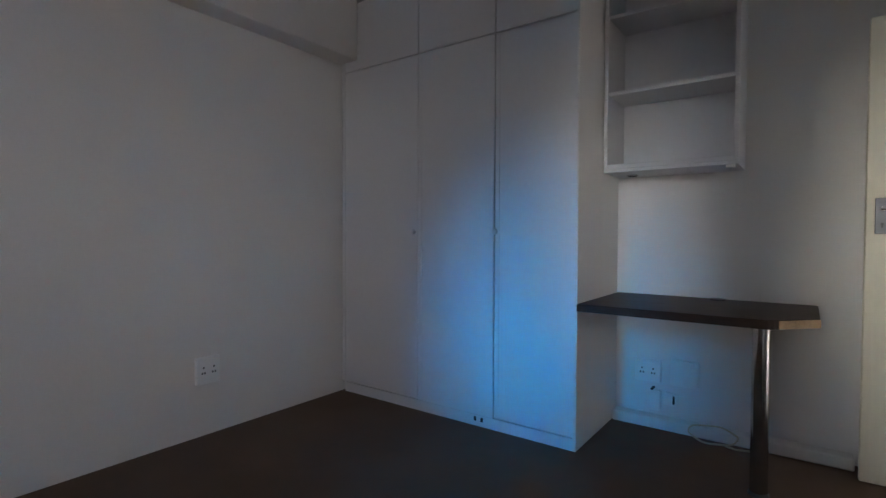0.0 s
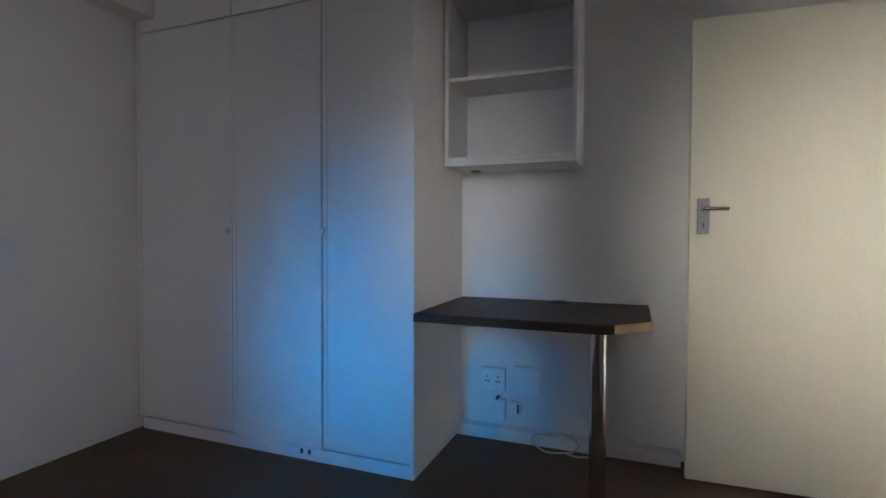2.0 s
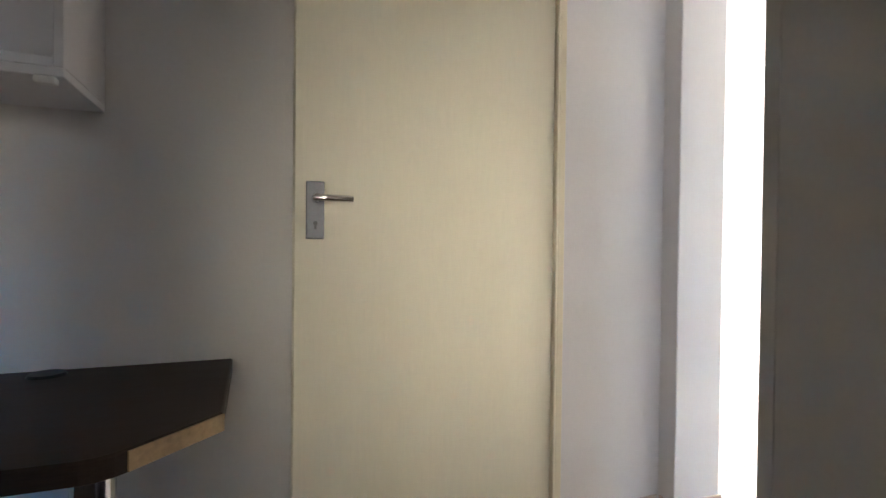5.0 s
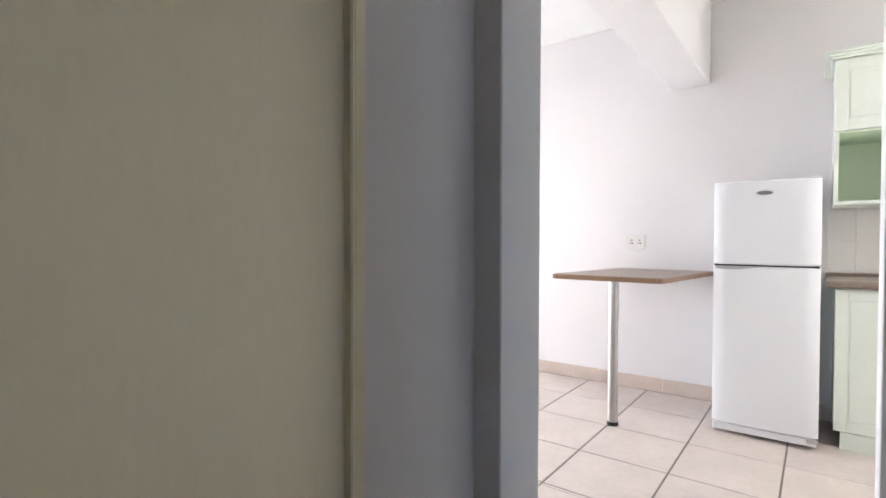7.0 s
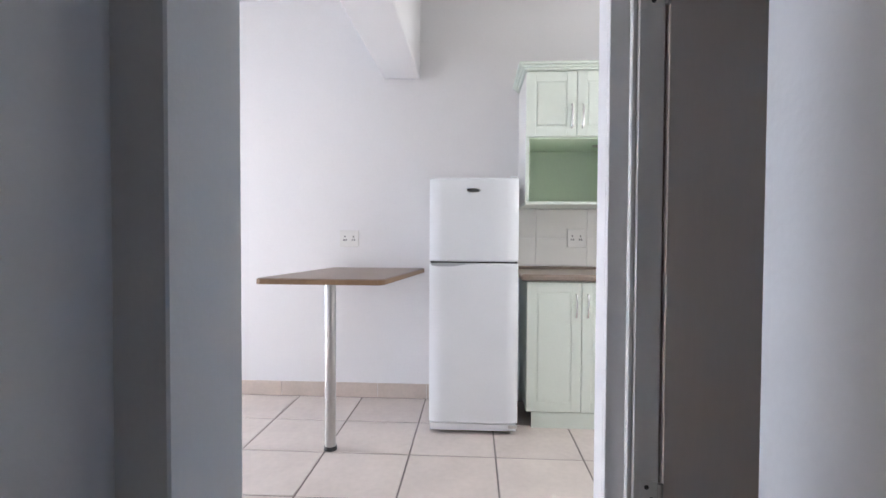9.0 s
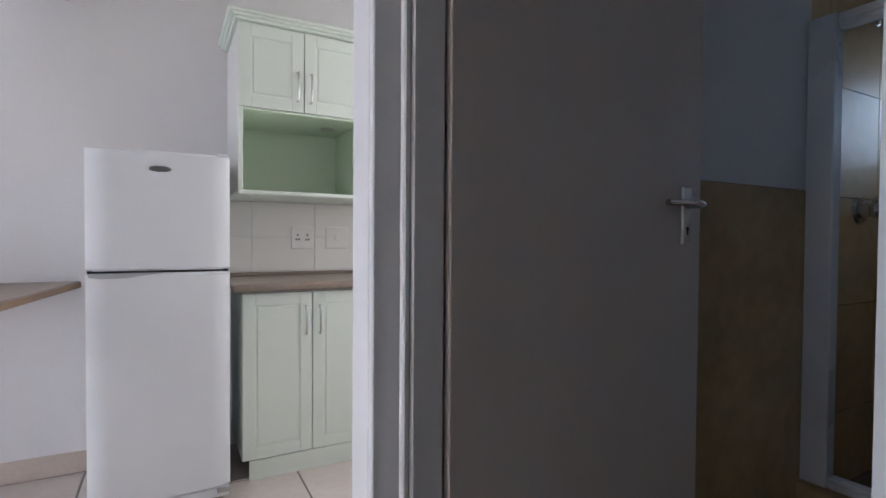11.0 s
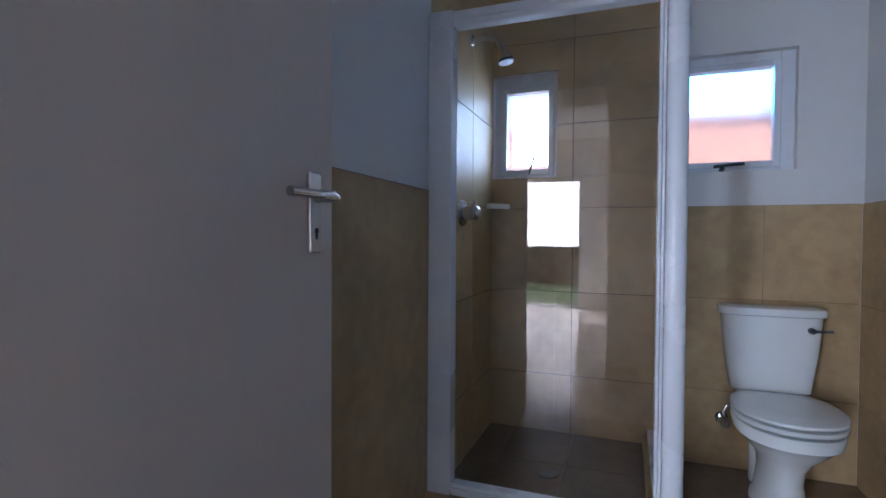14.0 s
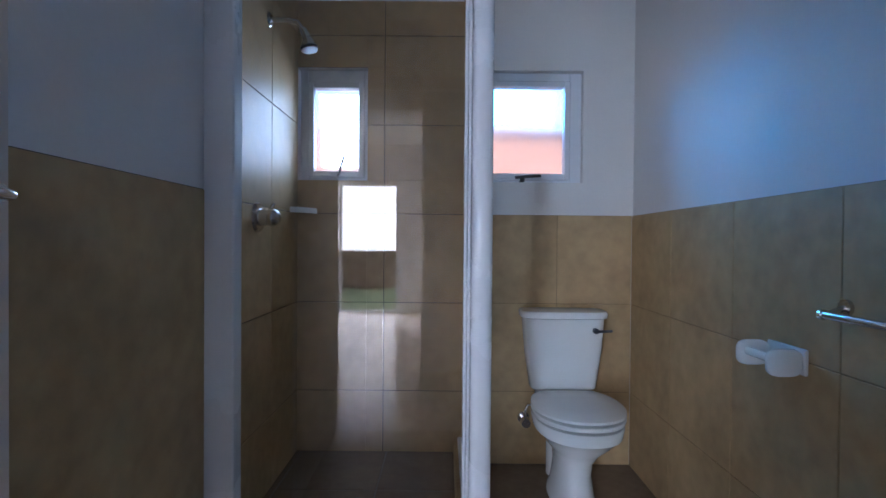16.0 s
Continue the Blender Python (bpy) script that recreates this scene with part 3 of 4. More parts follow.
    socket("isolator_switch", "white switch plate beside the socket above the worktop", ("E", KX - 0.006), (-1.478, 1.02), (-1.351, 1.143), "switch")
    socket("wall_socket", "white double wall socket above the breakfast table", ("E", KX), (0.213, 1.015), (0.342, 1.124))
    s = thing("wall_screw", "small dark screw in the wall above the cabinets", "screw", (KX, -1.02, 2.2))
    part("head", cy((KX - 0.014, -1.02, 2.2), (KX - 0.001, -1.02, 2.2), 0.006), BLACK, s)


def breakfast_table():
    t = thing("breakfast_table", "brown laminate breakfast table fixed to the wall on one chrome leg", "table", (4.6, 0.13, 0))
    p = [(5.158, -0.226), (4.305, -0.116), (4.28, -0.106), (4.268, -0.085), (4.27, 0.505), (4.28, 0.525), (4.305, 0.53), (5.158, 0.385)]
    top = part("tabletop", rings(bmesh.new(), [[(x, y, 0.846) for x, y in p], [(x, y, 0.872) for x, y in p], [(x + (0.004 if x < 5 else 0), y + (0.004 if y < 0 else -0.004), 0.876) for x, y in p]]), WOOD, t)
    bm = bmesh.new()
    for (xa, ya), (xb, yb) in zip(p[:-1], p[1:]):
        d = Vector((xb - xa, yb - ya, 0)).normalized()
        n = Vector((d.y, -d.x, 0)) * -1
        c = Vector(((xa + xb) / 2 - 4.6, (ya + yb) / 2 - 0.13, 0))
        n = n if n.dot(c) > 0 else -n
        q = [Vector((xa, ya, 0)), Vector((xb, yb, 0)), Vector((xb, yb, 0)) + n * 0.002, Vector((xa, ya, 0)) + n * 0.002]
        rings(bm, [[(v.x, v.y, 0.848) for v in q], [(v.x, v.y, 0.871) for v in q]])
    part("edge_band", bm, WEDGE, top, "warm brown edge band")
    leg = part("leg", cy((4.335, 0.168, 0), (4.335, 0.168, 0.8455), 0.028, seg=28), STEEL, t, "round brushed chrome leg", True)
    part("foot", cy((4.335, 0.168, 0.0), (4.335, 0.168, 0.02), 0.034, 0.031, seg=28), BLACK, leg, "black foot ring", True)


fridge()
kitchen_units()
breakfast_table()


# ==== bathroom things
def toilet():
    t = thing("toilet", "white ceramic close-coupled toilet with closed lid against the tiled wall", "toilet", (2.085, -3.4, 0))
    cx = 2.085
    bm = bmesh.new()
    ls = []
    for z, a, b in ((0.425, 0.145, 0.062), (0.435, 0.155, 0.072), (0.6, 0.178, 0.082), (0.745, 0.19, 0.087), (0.765, 0.19, 0.087)):
        ls.append(oval(cx, -3.6, z, a, b, 36, 5))
    part("cistern", rings(bm, ls), CERAM, t, "", True)
    lid = part("cistern_lid", rings(bmesh.new(), [oval(cx, -3.6, z, a, b, 36, 5) for z, a, b in ((0.766, 0.192, 0.09), (0.77, 0.203, 0.098), (0.79, 0.205, 0.1), (0.8, 0.2, 0.096), (0.803, 0.17, 0.07))]), CERAM, t, "", True)
    bm = cy((1.95, -3.515, 0.715), (1.95, -3.49, 0.715), 0.013)
    tube(bm, [(1.955, -3.488, 0.715), (1.92, -3.486, 0.716), (1.88, -3.486, 0.718)], 0.006)
    part("flush_lever", bm, NICKEL, t, "chrome flush lever", True)
    ls = [oval(cx, y, z, a, b, 36, 2.3, bk) for z, y, a, b, bk in ((0.0, -3.4, 0.1, 0.19, -0.18), (0.02, -3.4, 0.097, 0.186, -0.18), (0.05, -3.4, 0.084, 0.172, -0.17), (0.14, -3.4, 0.074, 0.15, -0.16),
          (0.2, -3.39, 0.08, 0.158, -0.16), (0.25, -3.375, 0.106, 0.185, -0.18), (0.3, -3.35, 0.148, 0.222, -0.21), (0.332, -3.335, 0.172, 0.238, -0.23), (0.336, -3.333, 0.178, 0.243, -0.23),
          (0.376, -3.332, 0.186, 0.248, -0.23), (0.384, -3.332, 0.182, 0.244, -0.23))]
    part("bowl", rings(bmesh.new(), ls), CERAM, t, "", True)
    part("neck", bx(cx - 0.12, cx + 0.12, -3.69, -3.45, 0.28, 0.4245, bev=0.03, seg=3), CERAM, t, "", True)
    part("outlet", rings(bmesh.new(), [oval(cx, y, z, a, 0.09, 20) for z, y, a in ((0.01, -3.6, 0.07), (0.2, -3.6, 0.07), (0.29, -3.58, 0.06))]), CERAM, t, "", True)
    seat = part("seat", rings(bmesh.new(), [oval(cx, -3.315, z, a, b, 36, 2.2, -0.165) for z, a, b in ((0.385, 0.15, 0.19), (0.392, 0.15, 0.19), (0.393, 0.182, 0.224), (0.398, 0.19, 0.232), (0.409, 0.191, 0.233), (0.413, 0.187, 0.229))]), CERAM, t, "", True)
    part("lid", rings(bmesh.new(), [oval(cx, -3.315, z, a, b, 36, 2.2, -0.165) for z, a, b in ((0.4135, 0.15, 0.19), (0.422, 0.15, 0.19), (0.423, 0.186, 0.228), (0.428, 0.193, 0.235), (0.437, 0.191, 0.233), (0.444, 0.172, 0.21), (0.447, 0.1, 0.14))]), CERAM, t, "", True)
    for dx in (-0.07, 0.07):
        part("hinge", cy((cx + dx - 0.02, -3.475, 0.425), (cx + dx + 0.02, -3.475, 0.425), 0.012), CERAM, seat, "", True)
    v = thing("stop_valve", "chrome stop valve and bent supply pipe on the tiled wall", "valve", (2.25, -3.7, 0.24))
    bm = cy((2.25, -3.709, 0.24), (2.25, -3.64, 0.24), 0.014)
    C(bm, (2.25, -3.645, 0.24), (2.25, -3.615, 0.24), 0.026, 0.022)
    part("valve_body", bm, CHROME, v, "", True)
    part("rose", cy((2.25, -3.709, 0.24), (2.25, -3.702, 0.24), 0.03), CHROME, v, "", True)
    part("pipe", tube(bmesh.new(), [(2.25, -3.66, 0.245), (2.25, -3.66, 0.29), (2.235, -3.66, 0.318), (2.21, -3.655, 0.325), (2.2, -3.65, 0.36), (2.2, -3.64, 0.424)], 0.008), CHROME, v, "", True)


def shower():
    s = thing("shower_enclosure", "clear glass shower enclosure in white aluminium frame on tiled kerb", "shower", (2.95, -2.6, 0.22))
    y = -2.605
    part("wall_channel", bx(3.24, 3.326, y - 0.03, y + 0.03, 0.222, 1.862, bev=0.005, seg=2), ALU, s)
    for a, b, dy in ((2.592, 2.601, 0.027), (2.582, 2.591, 0.03), (2.521, 2.581, 0.038)):
        part("post_profile", bx(a, b, y - dy, y + dy, 0.222, 1.90, bev=0.003 if b - a < 0.03 else 0.026, seg=6), ALU, s, "", True)
    part("head_rail", bx(2.602, 3.239, y - 0.024, y + 0.024, 1.806, 1.858, bev=0.004), ALU, s)
    part("head_trim", bx(2.602, 3.239, y + 0.0245, y + 0.032, 1.825, 1.833, bev=0.002), ALU, s)
    part("sill_rail", bx(2.602, 3.239, y - 0.024, y + 0.024, 0.222, 0.262, bev=0.004), ALU, s)
    part("sill_trim", bx(2.602, 3.239, y + 0.0245, y + 0.034, 0.243, 0.252, bev=0.002), ALU, s)
    bm = bx(2.601, 3.241, y - 0.003, y + 0.003, 0.26, 1.808)
    bmesh.ops.rotate(bm, verts=bm.verts, cent=(2.921, y, 1), matrix=Matrix.Rotation(radians(0.58), 3, "Z"))
    p = part("glass_door", bm, GLASS, s, "clear glass pane")
    q = part("side_glass", bx(2.558, 2.564, -3.70, y - 0.03, 0.135, 1.86), GLASS, s, "clear glass side pane")
    for g in (p, q):
        g.visible_shadow = False
    part("side_rail", bx(2.54, 2.582, -3.715, y - 0.035, 0.112, 0.136, bev=0.004), ALU, s)
    m = thing("shower_mixer", "round chrome shower mixer tap on the tiled wall", "tap", (3.405, -3.17, 1.21))
    part("rose", cy((3.398, -3.17, 1.213), (3.386, -3.17, 1.213), 0.062, 0.055, seg=32), CHROME, m, "", True)
    bm = cy((3.386, -3.17, 1.213), (3.345, -3.17, 1.213), 0.034, 0.03, seg=28)
    bmesh.ops.create_uvsphere(bm, u_segments=20, v_segments=12, radius=0.034, matrix=Matrix.Translation((3.338, -3.17, 1.213)))
    part("knob", bm, CHROME, m, "", True)
    part("lever", tube(bmesh.new(), [(3.35, -3.17, 1.225), (3.345, -3.17, 1.25), (3.33, -3.17, 1.27)], 0.007), CHROME, m, "", True)
    h = thing("overhead_shower", "chrome shower head on a short arm from the tiled wall", "shower fitting", (3.398, -3.3, 2.05))
    part("flange", cy((3.398, -3.30, 2.05), (3.388, -3.30, 2.05), 0.032, 0.024), CHROME, h, "", True)
    part("arm", tube(bmesh.new(), [(3.39, -3.30, 2.05), (3.32, -3.30, 2.05), (3.28, -3.30, 2.04), (3.255, -3.30, 2.005)], 0.0105), CHROME, h, "", True)
    bm = cy((3.256, -3.30, 2.008), (3.235, -3.29, 1.965), 0.016, 0.02)
    C(bm, (3.236, -3.29, 1.967), (3.226, -3.285, 1.925), 0.02, 0.038, seg=28)
    rose = part("rose", bm, CHROME, h, "", True)
    part("spray_face", cy((3.226, -3.285, 1.9245), (3.2245, -3.2845, 1.917), 0.037, 0.034, seg=28), BLACK, rose, "dark grey spray face", True)
    d = thing("soap_shelf", "small white corner soap dish in the shower", "soap dish", (3.36, -3.67, 1.26))
    plan = [(3.396, -3.709), (3.396, -3.58), (3.375, -3.565), (3.355, -3.58), (3.305, -3.66), (3.293, -3.685), (3.305, -3.709)]
    part("dish", rings(bmesh.new(), [[(x, yy, 1.258) for x, yy in plan], [(x, yy, 1.27) for x, yy in plan], [(x, yy, 1.285) for x, yy in plan]]), CERAM, d)
    e = thing("floor_drain", "round steel drain in the shower floor", "drain", (3.0, -3.2, 0.06))
    part("grate", cy((3.0, -3.2, 0.0605), (3.0, -3.2, 0.0655), 0.045, 0.042, seg=28), mat("drain_steel", (0.22, 0.21, 0.2), 0.55, 1.0, var=0.1, bump=0), e, "", True)


def wall_accessories():
    r = thing("towel_rail", "chrome towel rail on the tiled bathroom wall", "towel rail", (1.71, -2.1, 0.97))
    part("bar", cy((1.765, -2.365, 0.957), (1.765, -1.9, 0.957), 0.0095), CHROME, r, "", True)
    for y in (-2.36, -1.93):
        b = part("bracket", cy((1.717, y, 0.975), (1.765, y, 0.957), 0.007), CHROME, r, "", True)
        part("rose", cy((1.7125, y, 0.975), (1.722, y, 0.975), 0.02), CHROME, b, "", True)
    for y in (-2.372, -1.905):
        part("end_cap", cy((1.765, y, 0.957), (1.765, y + 0.01, 0.957), 0.0125), CHROME, r, "", True)
    h = thing("paper_holder", "white ceramic toilet roll holder on the tiled wall", "paper holder", (1.71, -2.6, 0.8))
    part("back_plate", bx(1.7125, 1.724, -2.632, -2.478, 0.78, 0.85, bev=0.005, seg=3), CERAM, h, "", True)
    for y, d in ((-2.63, 1), (-2.48, -1)):
        ls = []
        for k, q in ((0, 0.82), (0.004, 0.97), (0.010, 1.0), (0.017, 0.95), (0.021, 0.8)):
            ls.append([(1.771 + 0.047 * q * math.copysign(abs(math.cos(a)) ** 0.6, math.cos(a)), y + d * k, 0.814 + 0.037 * q * math.copysign(abs(math.sin(a)) ** 0.6, math.sin(a)))
                       for a in [2 * math.pi * k2 / 28 for k2 in range(28)]])
        part("cheek", rings(bmesh.new(), ls if d > 0 else ls[::-1]), CERAM, h, "", True)
    part("spindle", cy((1.79, -2.613, 0.82), (1.79, -2.497, 0.82), 0.012, seg=20), CERAM, h, "", True)


def small_window(name, x0, x1, z0, z1, gx0, gx1, gz0, gz1, pane, label):
    """A window in the bathroom's outer wall: frame, opening sash, pane, stay."""
    w = structure(name, [], ALU, label, "window")
    y = -3.80
    f = part("window_frame", bx(x0, gx0 - 0.03, y, y + 0.05, z0, z1, bev=0.004), ALU, w)
    for b in ((gx1 + 0.03, x1, z0, z1), (gx0 - 0.03, gx1 + 0.03, z0, gz0 - 0.03), (gx0 - 0.03, gx1 + 0.03, gz1 + 0.03, z1)):
        part("window_frame", bx(b[0], b[1], y, y + 0.05, b[2], b[3], bev=0.004), ALU, w)
    for b in ((gx0 - 0.03, gx0, gz0 - 0.03, gz1 + 0.03), (gx1, gx1 + 0.03, gz0 - 0.03, gz1 + 0.03), (gx0, gx1, gz0 - 0.03, gz0), (gx0, gx1, gz1, gz1 + 0.03)):
        part("sash", bx(b[0], b[1], y + 0.005, y + 0.062, b[2], b[3], bev=0.005), ALU, w)
    p = part("pane", bx(gx0, gx1, y + 0.028, y + 0.033, gz0, gz1), pane, w)
    p.visible_shadow = False
    return w


toilet()
shower()
wall_accessories()
wa = small_window("window_shower", 3.05, 3.396, 1.432, 1.995, 3.098, 3.325, 1.48, 1.90, FROST, "small white aluminium window with bright frosted pane in the shower")
wb = small_window("window_toilet", 1.962, 2.558, 1.429, 1.988, 2.05, 2.48, 1.475, 1.915, FROST, "small white aluminium window with frosted pane above the toilet")
part("stay", tube(bmesh.new(), [(3.20, -3.735, 1.452), (3.185, -3.732, 1.50), (3.17, -3.74, 1.56)], 0.006, 8), BLACK, wa, "dark window stay")
part("stay", tube(bmesh.new(), [(2.30, -3.73, 1.452), (2.24, -3.725, 1.458), (2.17, -3.725, 1.462)], 0.008, 8), BLACK, wb, "dark window stay")
part("stay_peg", cy((2.265, -3.738, 1.435), (2.265, -3.715, 1.44), 0.012, seg=12), BLACK, wb)


# ==== patio door and bedroom window
def glazed(name, label, x0, x1, y, z0, z1, leaves):
    w = structure(name, [], ALU, label, "window")
    for b in ((x0, x0 + 0.04, z0, z1), (x1 - 0.04, x1, z0, z1), (x0 + 0.04, x1 - 0.04, z0, z0 + 0.04), (x0 + 0.04, x1 - 0.04, z1 - 0.04, z1)):
        part("window_frame", bx(b[0], b[1], y - 0.04, y + 0.04, b[2], b[3], bev=0.004), ALU, w)
    s = (x1 - x0 - 0.08) / leaves
    for k in range(leaves):
        a = x0 + 0.04 + s * k
        if k:
            part("mullion", bx(a - 0.025, a + 0.025, y - 0.025, y + 0.025, z0 + 0.04, z1 - 0.04, bev=0.004), ALU, w)
        p = part("pane", bx(a + 0.001, a + s - 0.001, y - 0.003, y + 0.003, z0 + 0.04, z1 - 0.04), GLASS, w)
        p.visible_shadow = False


# Bedroom and kitchen windows are unseen; placed by guess around their lamps.
glazed("window_bedroom", "wide white framed bedroom window, unseen, place assumed", -0.498, 1.398, -4.44, 0.952, 2.148, 2)
glazed("window_kitchen", "white framed kitchen window, unseen, added for the fill light", 3.752, 4.748, -2.59, 1.102, 2.098, 2)
glazed("patio_door", "white framed sliding glass patio door", 3.252, 5.098, 3.96, 0.002, 2.058, 2)


# ==== outside
structure("ground", [(-300, 300, -300, 300, -0.4, -0.13)], GROUND, "bare earth ground reaching the horizon", "ground")
structure("lawn", [(-6, 14, 4.62, 8.9, -0.13, -0.045)], GRASS, "mown green lawn behind the patio door", "lawn")
structure("garden_wall", [(-8, 16, 8.9, 9.1, -0.13, 0.89)], PLASTER, "low brown garden wall at the end of the lawn", "wall")
# Glowing sheet in place of the sunlit buildings past the garden wall.
structure("backdrop", [(-120, 120, 70, 71, -0.4, 22)], BACKDROP_GLOW, "plain pale glowing backdrop in place of the sunlit distance", "backdrop")


def boundary_wall():
    w = structure("boundary_wall", [(-3, 8, -5.12, -4.92, -0.13, 1.92)], BRICK, "shaded red brick boundary wall behind the bathroom", "wall")
    part("coping", bx(-3, 8, -5.15, -4.89, 1.921, 1.98, bev=0.01), BRICK, w, "brick coping along the wall's top")


boundary_wall()

# ==== floor and wall tiles
def slab_mesh(name, w, d, h, m, bev=0.0025):
    bm = B(bmesh.new(), -w / 2, w / 2, -d / 2, d / 2, -h, 0, bev=bev)
    me = bpy.data.meshes.new(name)
    bm.to_mesh(me)
    bm.free()
    me.materials.append(m)
    return me


def lay(name, me, parent, m):
    o = new(name, me)
    o.parent = parent
    o.matrix_basis = m
    return o


def tile_patch(parent, x0, x1, y0, y1, z, size, ox, oy, m, name="tile", gap=0.007):
    """Square tiles on a grid through (ox, oy), cut at the patch's edges."""
    cache = {}
    for i in range(math.floor((x0 - ox) / size), math.ceil((x1 - ox) / size)):
        for j in range(math.floor((y0 - oy) / size), math.ceil((y1 - oy) / size)):
            a, b = max(ox + i * size + gap / 2, x0), min(ox + (i + 1) * size - gap / 2, x1)
            c, d = max(oy + j * size + gap / 2, y0), min(oy + (j + 1) * size - gap / 2, y1)
            if b - a < 0.015 or d - c < 0.015:
                continue
            k = (round(b - a, 4), round(d - c, 4))
            if k not in cache:
                cache[k] = slab_mesh(name, b - a, d - c, 0.009, m)
            lay(name, cache[k], parent, Matrix.Translation(((a + b) / 2, (c + d) / 2, z)))


def wall_tiles(parent, face, p, a0, a1, z0, z1, size, oa, oz, m, holes=(), gap=0.0036, back=False, joint=None):
    """Tiles on a wall; face is the way it looks. Pieces inside a hole are cut away along their grid."""
    def cuts(lo, hi, o, extra):
        c = {lo, hi} | {o + k * size for k in range(-12, 14) if lo < o + k * size < hi} | {e for e in extra if lo < e < hi}
        return sorted(c)
    ca = cuts(a0, a1, oa, [h[k] for h in holes for k in (0, 1)])
    cz = cuts(z0, z1, oz, [h[k] for h in holes for k in (2, 3)])
    R = {"+y": Matrix.Rotation(radians(90), 4, "X") @ Matrix.Rotation(radians(180), 4, "Y"), "+x": Matrix.Rotation(radians(90), 4, "Z") @ Matrix.Rotation(radians(90), 4, "X"),
         "-x": Matrix.Rotation(radians(-90), 4, "Z") @ Matrix.Rotation(radians(90), 4, "X"), "-y": Matrix.Rotation(radians(90), 4, "X")}[face]
    if back:
        bm = bmesh.new()
        for h in (holes or [None]):
            rects = [(a0, a1, z0, z1)] if h is None else [(a0, h[0], z0, z1), (h[0], a1, z0, h[2]), (h[0], a1, h[3], z1)]
            for r in rects:
                if face[1] == "y":
                    B(bm, r[0], r[1], p - 0.0074 * (1 if face[0] == "+" else -1), p - 0.003 * (1 if face[0] == "+" else -1), r[2], r[3])
                else:
                    B(bm, p - 0.0074 * (1 if face[0] == "+" else -1), p - 0.003 * (1 if face[0] == "+" else -1), r[0], r[1], r[2], r[3])
        part("grout", bm, joint or JOINT, parent)
    grid = lambda v, o: abs((v - o) / size - round((v - o) / size)) < 1e-4
    for a, b in zip(ca, ca[1:]):
        for c, d in zip(cz, cz[1:]):
            if any(h[0] - 1e-4 <= a and b <= h[1] + 1e-4 and h[2] - 1e-4 <= c and d <= h[3] + 1e-4 for h in holes) or b - a < 0.01 or d - c < 0.01:
                continue
            ga, gb, gc, gd = [gap / 2 if grid(v, o) else 0.0002 for v, o in ((a, oa), (b, oa), (c, oz), (d, oz))]
            me = slab_mesh("tile", b - a - ga - gb, d - c - gc - gd, 0.007, m, 0.0015)
            u, w = (a + ga + b - gb) / 2, (c + gc + d - gd) / 2
            at = {"+y": (u, p, w), "-y": (u, p, w), "+x": (p, u, w), "-x": (p, u, w)}[face]
            lay("tile", me, parent, Matrix.Translation(at) @ R)


S = 0.429
kf = bpy.data.objects["floor_base"]
OX, OY = 4.30, -0.24
tile_patch(kf, 2.787, 3.42, -0.934, 3.9, 0.0, S, OX, OY, TILE)
tile_patch(kf, 3.42, KX, -2.53, 3.9, 0.0, S, OX, OY, TILE)
tile_patch(kf, 1.948, 2.785, -0.914, -0.03, 0.0, S, OX, OY, TILE)
tile_patch(kf, 2.503, 3.427, -1.06, -0.917, 0.0, S, OX, OY, TILE)
tile_patch(kf, 2.052, 3.40, -2.55, -1.062, 0.0, S, 2.9, -3.72, BTILE)
tile_patch(kf, 1.71, 2.05, -3.712, -1.76, 0.0, S, 2.9, -3.72, BTILE)
tile_patch(kf, 2.052, 2.50, -3.712, -2.552, 0.0, S, 2.9, -3.72, BTILE)
sf = structure("floor_shower", [(2.6, 3.40, -3.715, -2.66, -0.002, 0.0575)], GROUT, "brown tiled shower floor", "floor")
tile_patch(sf, 2.6, 3.398, -3.712, -2.66, 0.06, S, 2.94, -3.74, BTILE)
kb = structure("shower_kerb", [(2.504, 3.326, -2.655, -2.555, -0.007, 0.213), (2.504, 2.596, -3.715, -2.655, -0.007, 0.104)], GROUT, "tiled kerb under the shower screen", "kerb")
wall_tiles(kb, "+y", -2.548, 2.504, 3.326, 0.0, 0.213, S, 2.96, 0.213, DADO)
wall_tiles(kb, "-x", 2.497, -3.712, -2.548, 0.0, 0.104, S, -3.72, 0.0, DADO)
tile_patch(kb, 2.5, 3.326, -2.655, -2.548, 0.221, S, 2.96, -2.7, DADO)
tile_patch(kb, 2.5, 2.6, -3.712, -2.656, 0.111, S, 2.2, -3.72, DADO)
wall_tiles(kb, "+x", 2.6035, -3.712, -2.656, 0.06, 0.104, S, -3.72, 0.06, DADO)

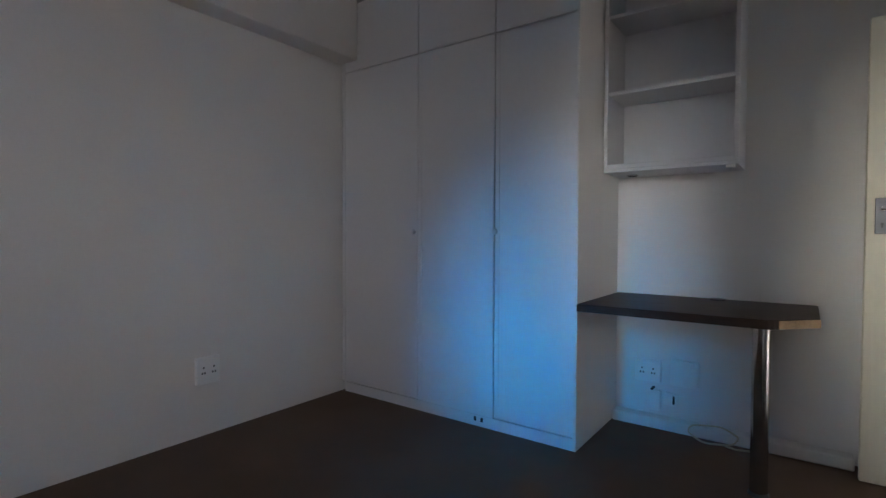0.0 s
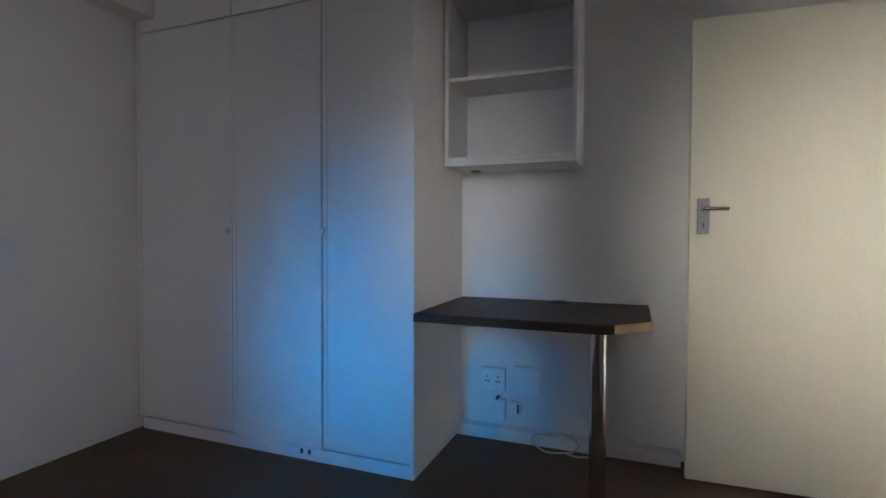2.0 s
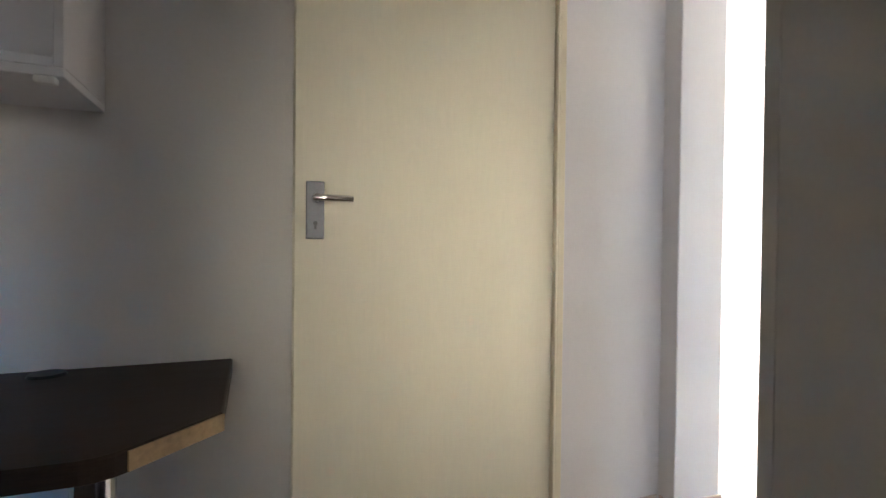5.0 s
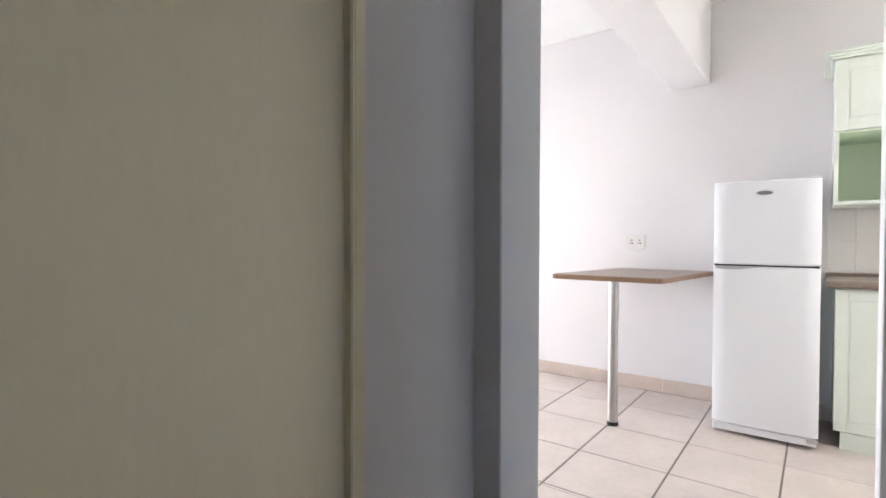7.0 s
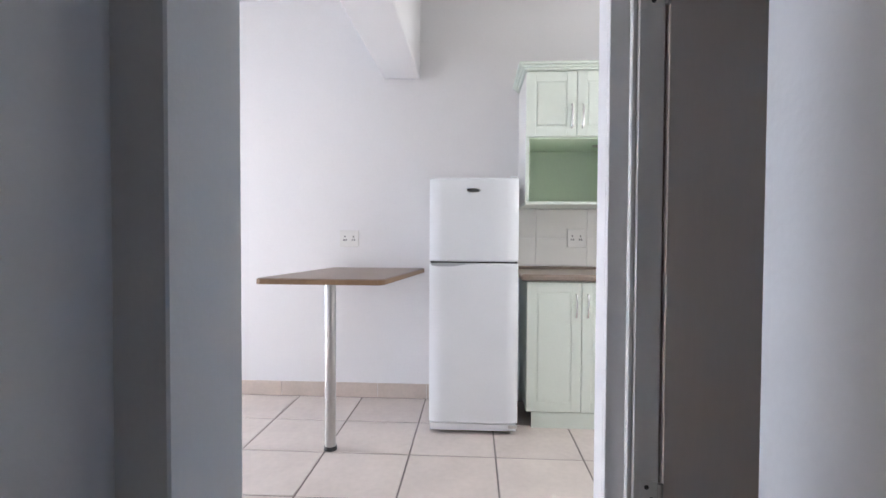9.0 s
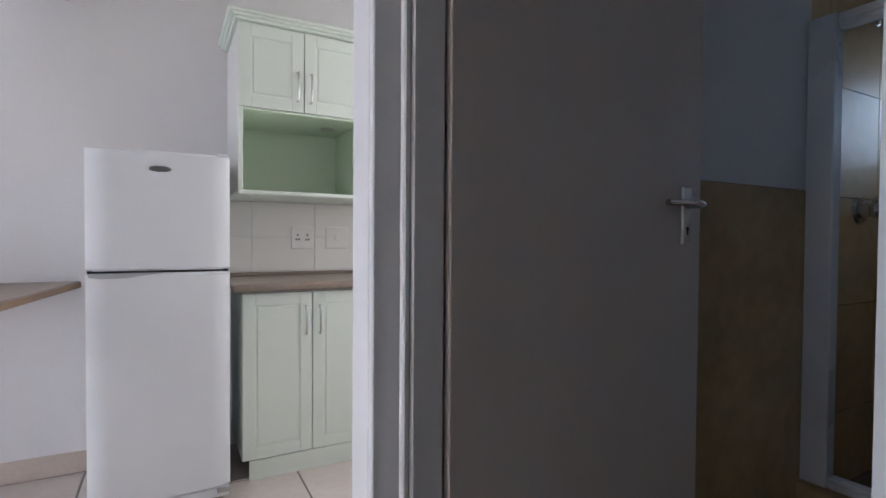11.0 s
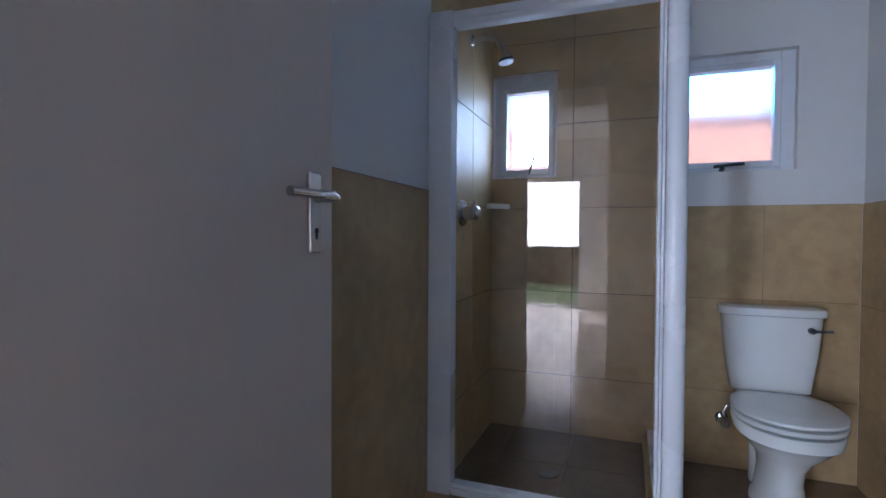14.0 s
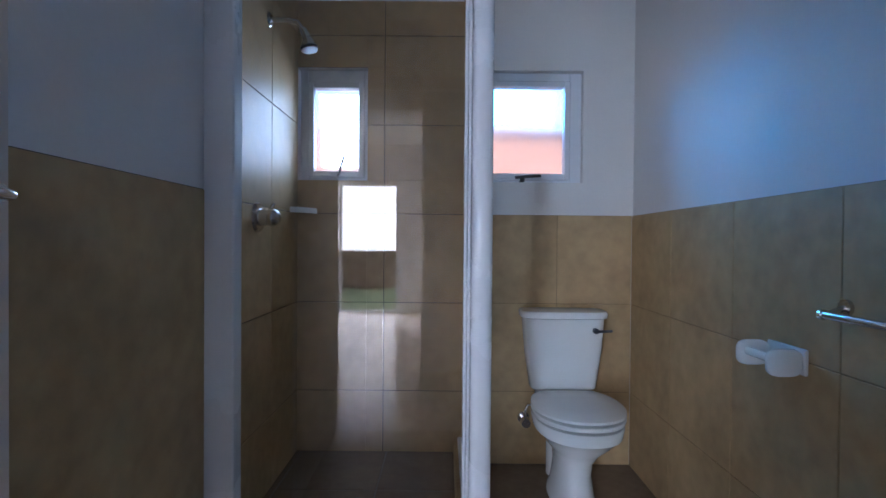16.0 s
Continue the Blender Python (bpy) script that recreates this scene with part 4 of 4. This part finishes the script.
ws = bpy.data.objects["wall_bathroom_south"]
DZ, TS = 1.262, 0.447
wall_tiles(ws, "+y", BS + 0.008, BW + 0.008, 2.55, 0, DZ, TS, 1.64, DZ, DADO, back=True, joint=SOFT)
wall_tiles(ws, "+y", BS + 0.008, 2.55, 3.404, 0, CH - 0.1, TS, 2.961, DZ, DADO, holes=((3.047, 3.405, 1.43, 1.997),), back=True)
we = bpy.data.objects["wall_bathroom_east"]
wall_tiles(we, "-x", 3.405 - 0.008, BS + 0.009, -2.64, 0, CH - 0.1, TS, BS - 0.06, DZ, DADO, back=True)
wall_tiles(we, "-x", 3.328 - 0.008, -2.573, -1.08, 0, DZ, 1.4, -2.6, DZ, DADO, back=True)
wall_tiles(we, "+y", -2.597, 3.329, 3.40, 0, CH - 0.1, TS, 3.329, DZ, DADO, back=True)
ww = bpy.data.objects["wall_bathroom_west"]
wall_tiles(ww, "+x", BW + 0.008, BS + 0.009, -1.77, 0, DZ, TS, -2.379, DZ, DADO, back=True, joint=SOFT)

# kitchen tile skirting, splash tiles, paving
wk = bpy.data.objects["wall_kitchen_east"]
wall_tiles(wk, "-x", KX - 0.007, -0.82, 3.89, 0.0, 0.1, 0.33, -0.245, 0.1, SKIRT)
wall_tiles(wk, "-x", KX - 0.0055, -2.1, -0.83, 0.9, 1.268, 0.33, -0.96, 1.08, SPLASH, gap=0.0016)
wl = bpy.data.objects["wall_lobby_north"]
wall_tiles(wl, "-y", -0.034, 2.05, 2.546, 0, 0.1, 0.44, 2.2, 0.1, SKIRT)
wv = bpy.data.objects["wall_living_west"]
wall_tiles(wv, "-y", -0.118, 2.55, 2.79, 0, 0.1, 0.44, 2.2, 0.1, SKIRT)
wall_tiles(wv, "-x", 2.547, -0.118, -0.036, 0, 0.1, 0.44, -0.5, 0.1, SKIRT)
wall_tiles(wv, "+x", 2.794, -0.118, 3.89, 0, 0.1, 0.44, -0.245, 0.1, SKIRT)
pv = structure("patio_base", [(0, 9, 4.02, 4.6, -0.13, -0.05)], GROUT, "paved patio outside the glass door", "pavement")
tile_patch(pv, 0.0, 9.0, 4.03, 4.6, -0.04, 0.45, 0.0, 4.03, PAVE, "paver")
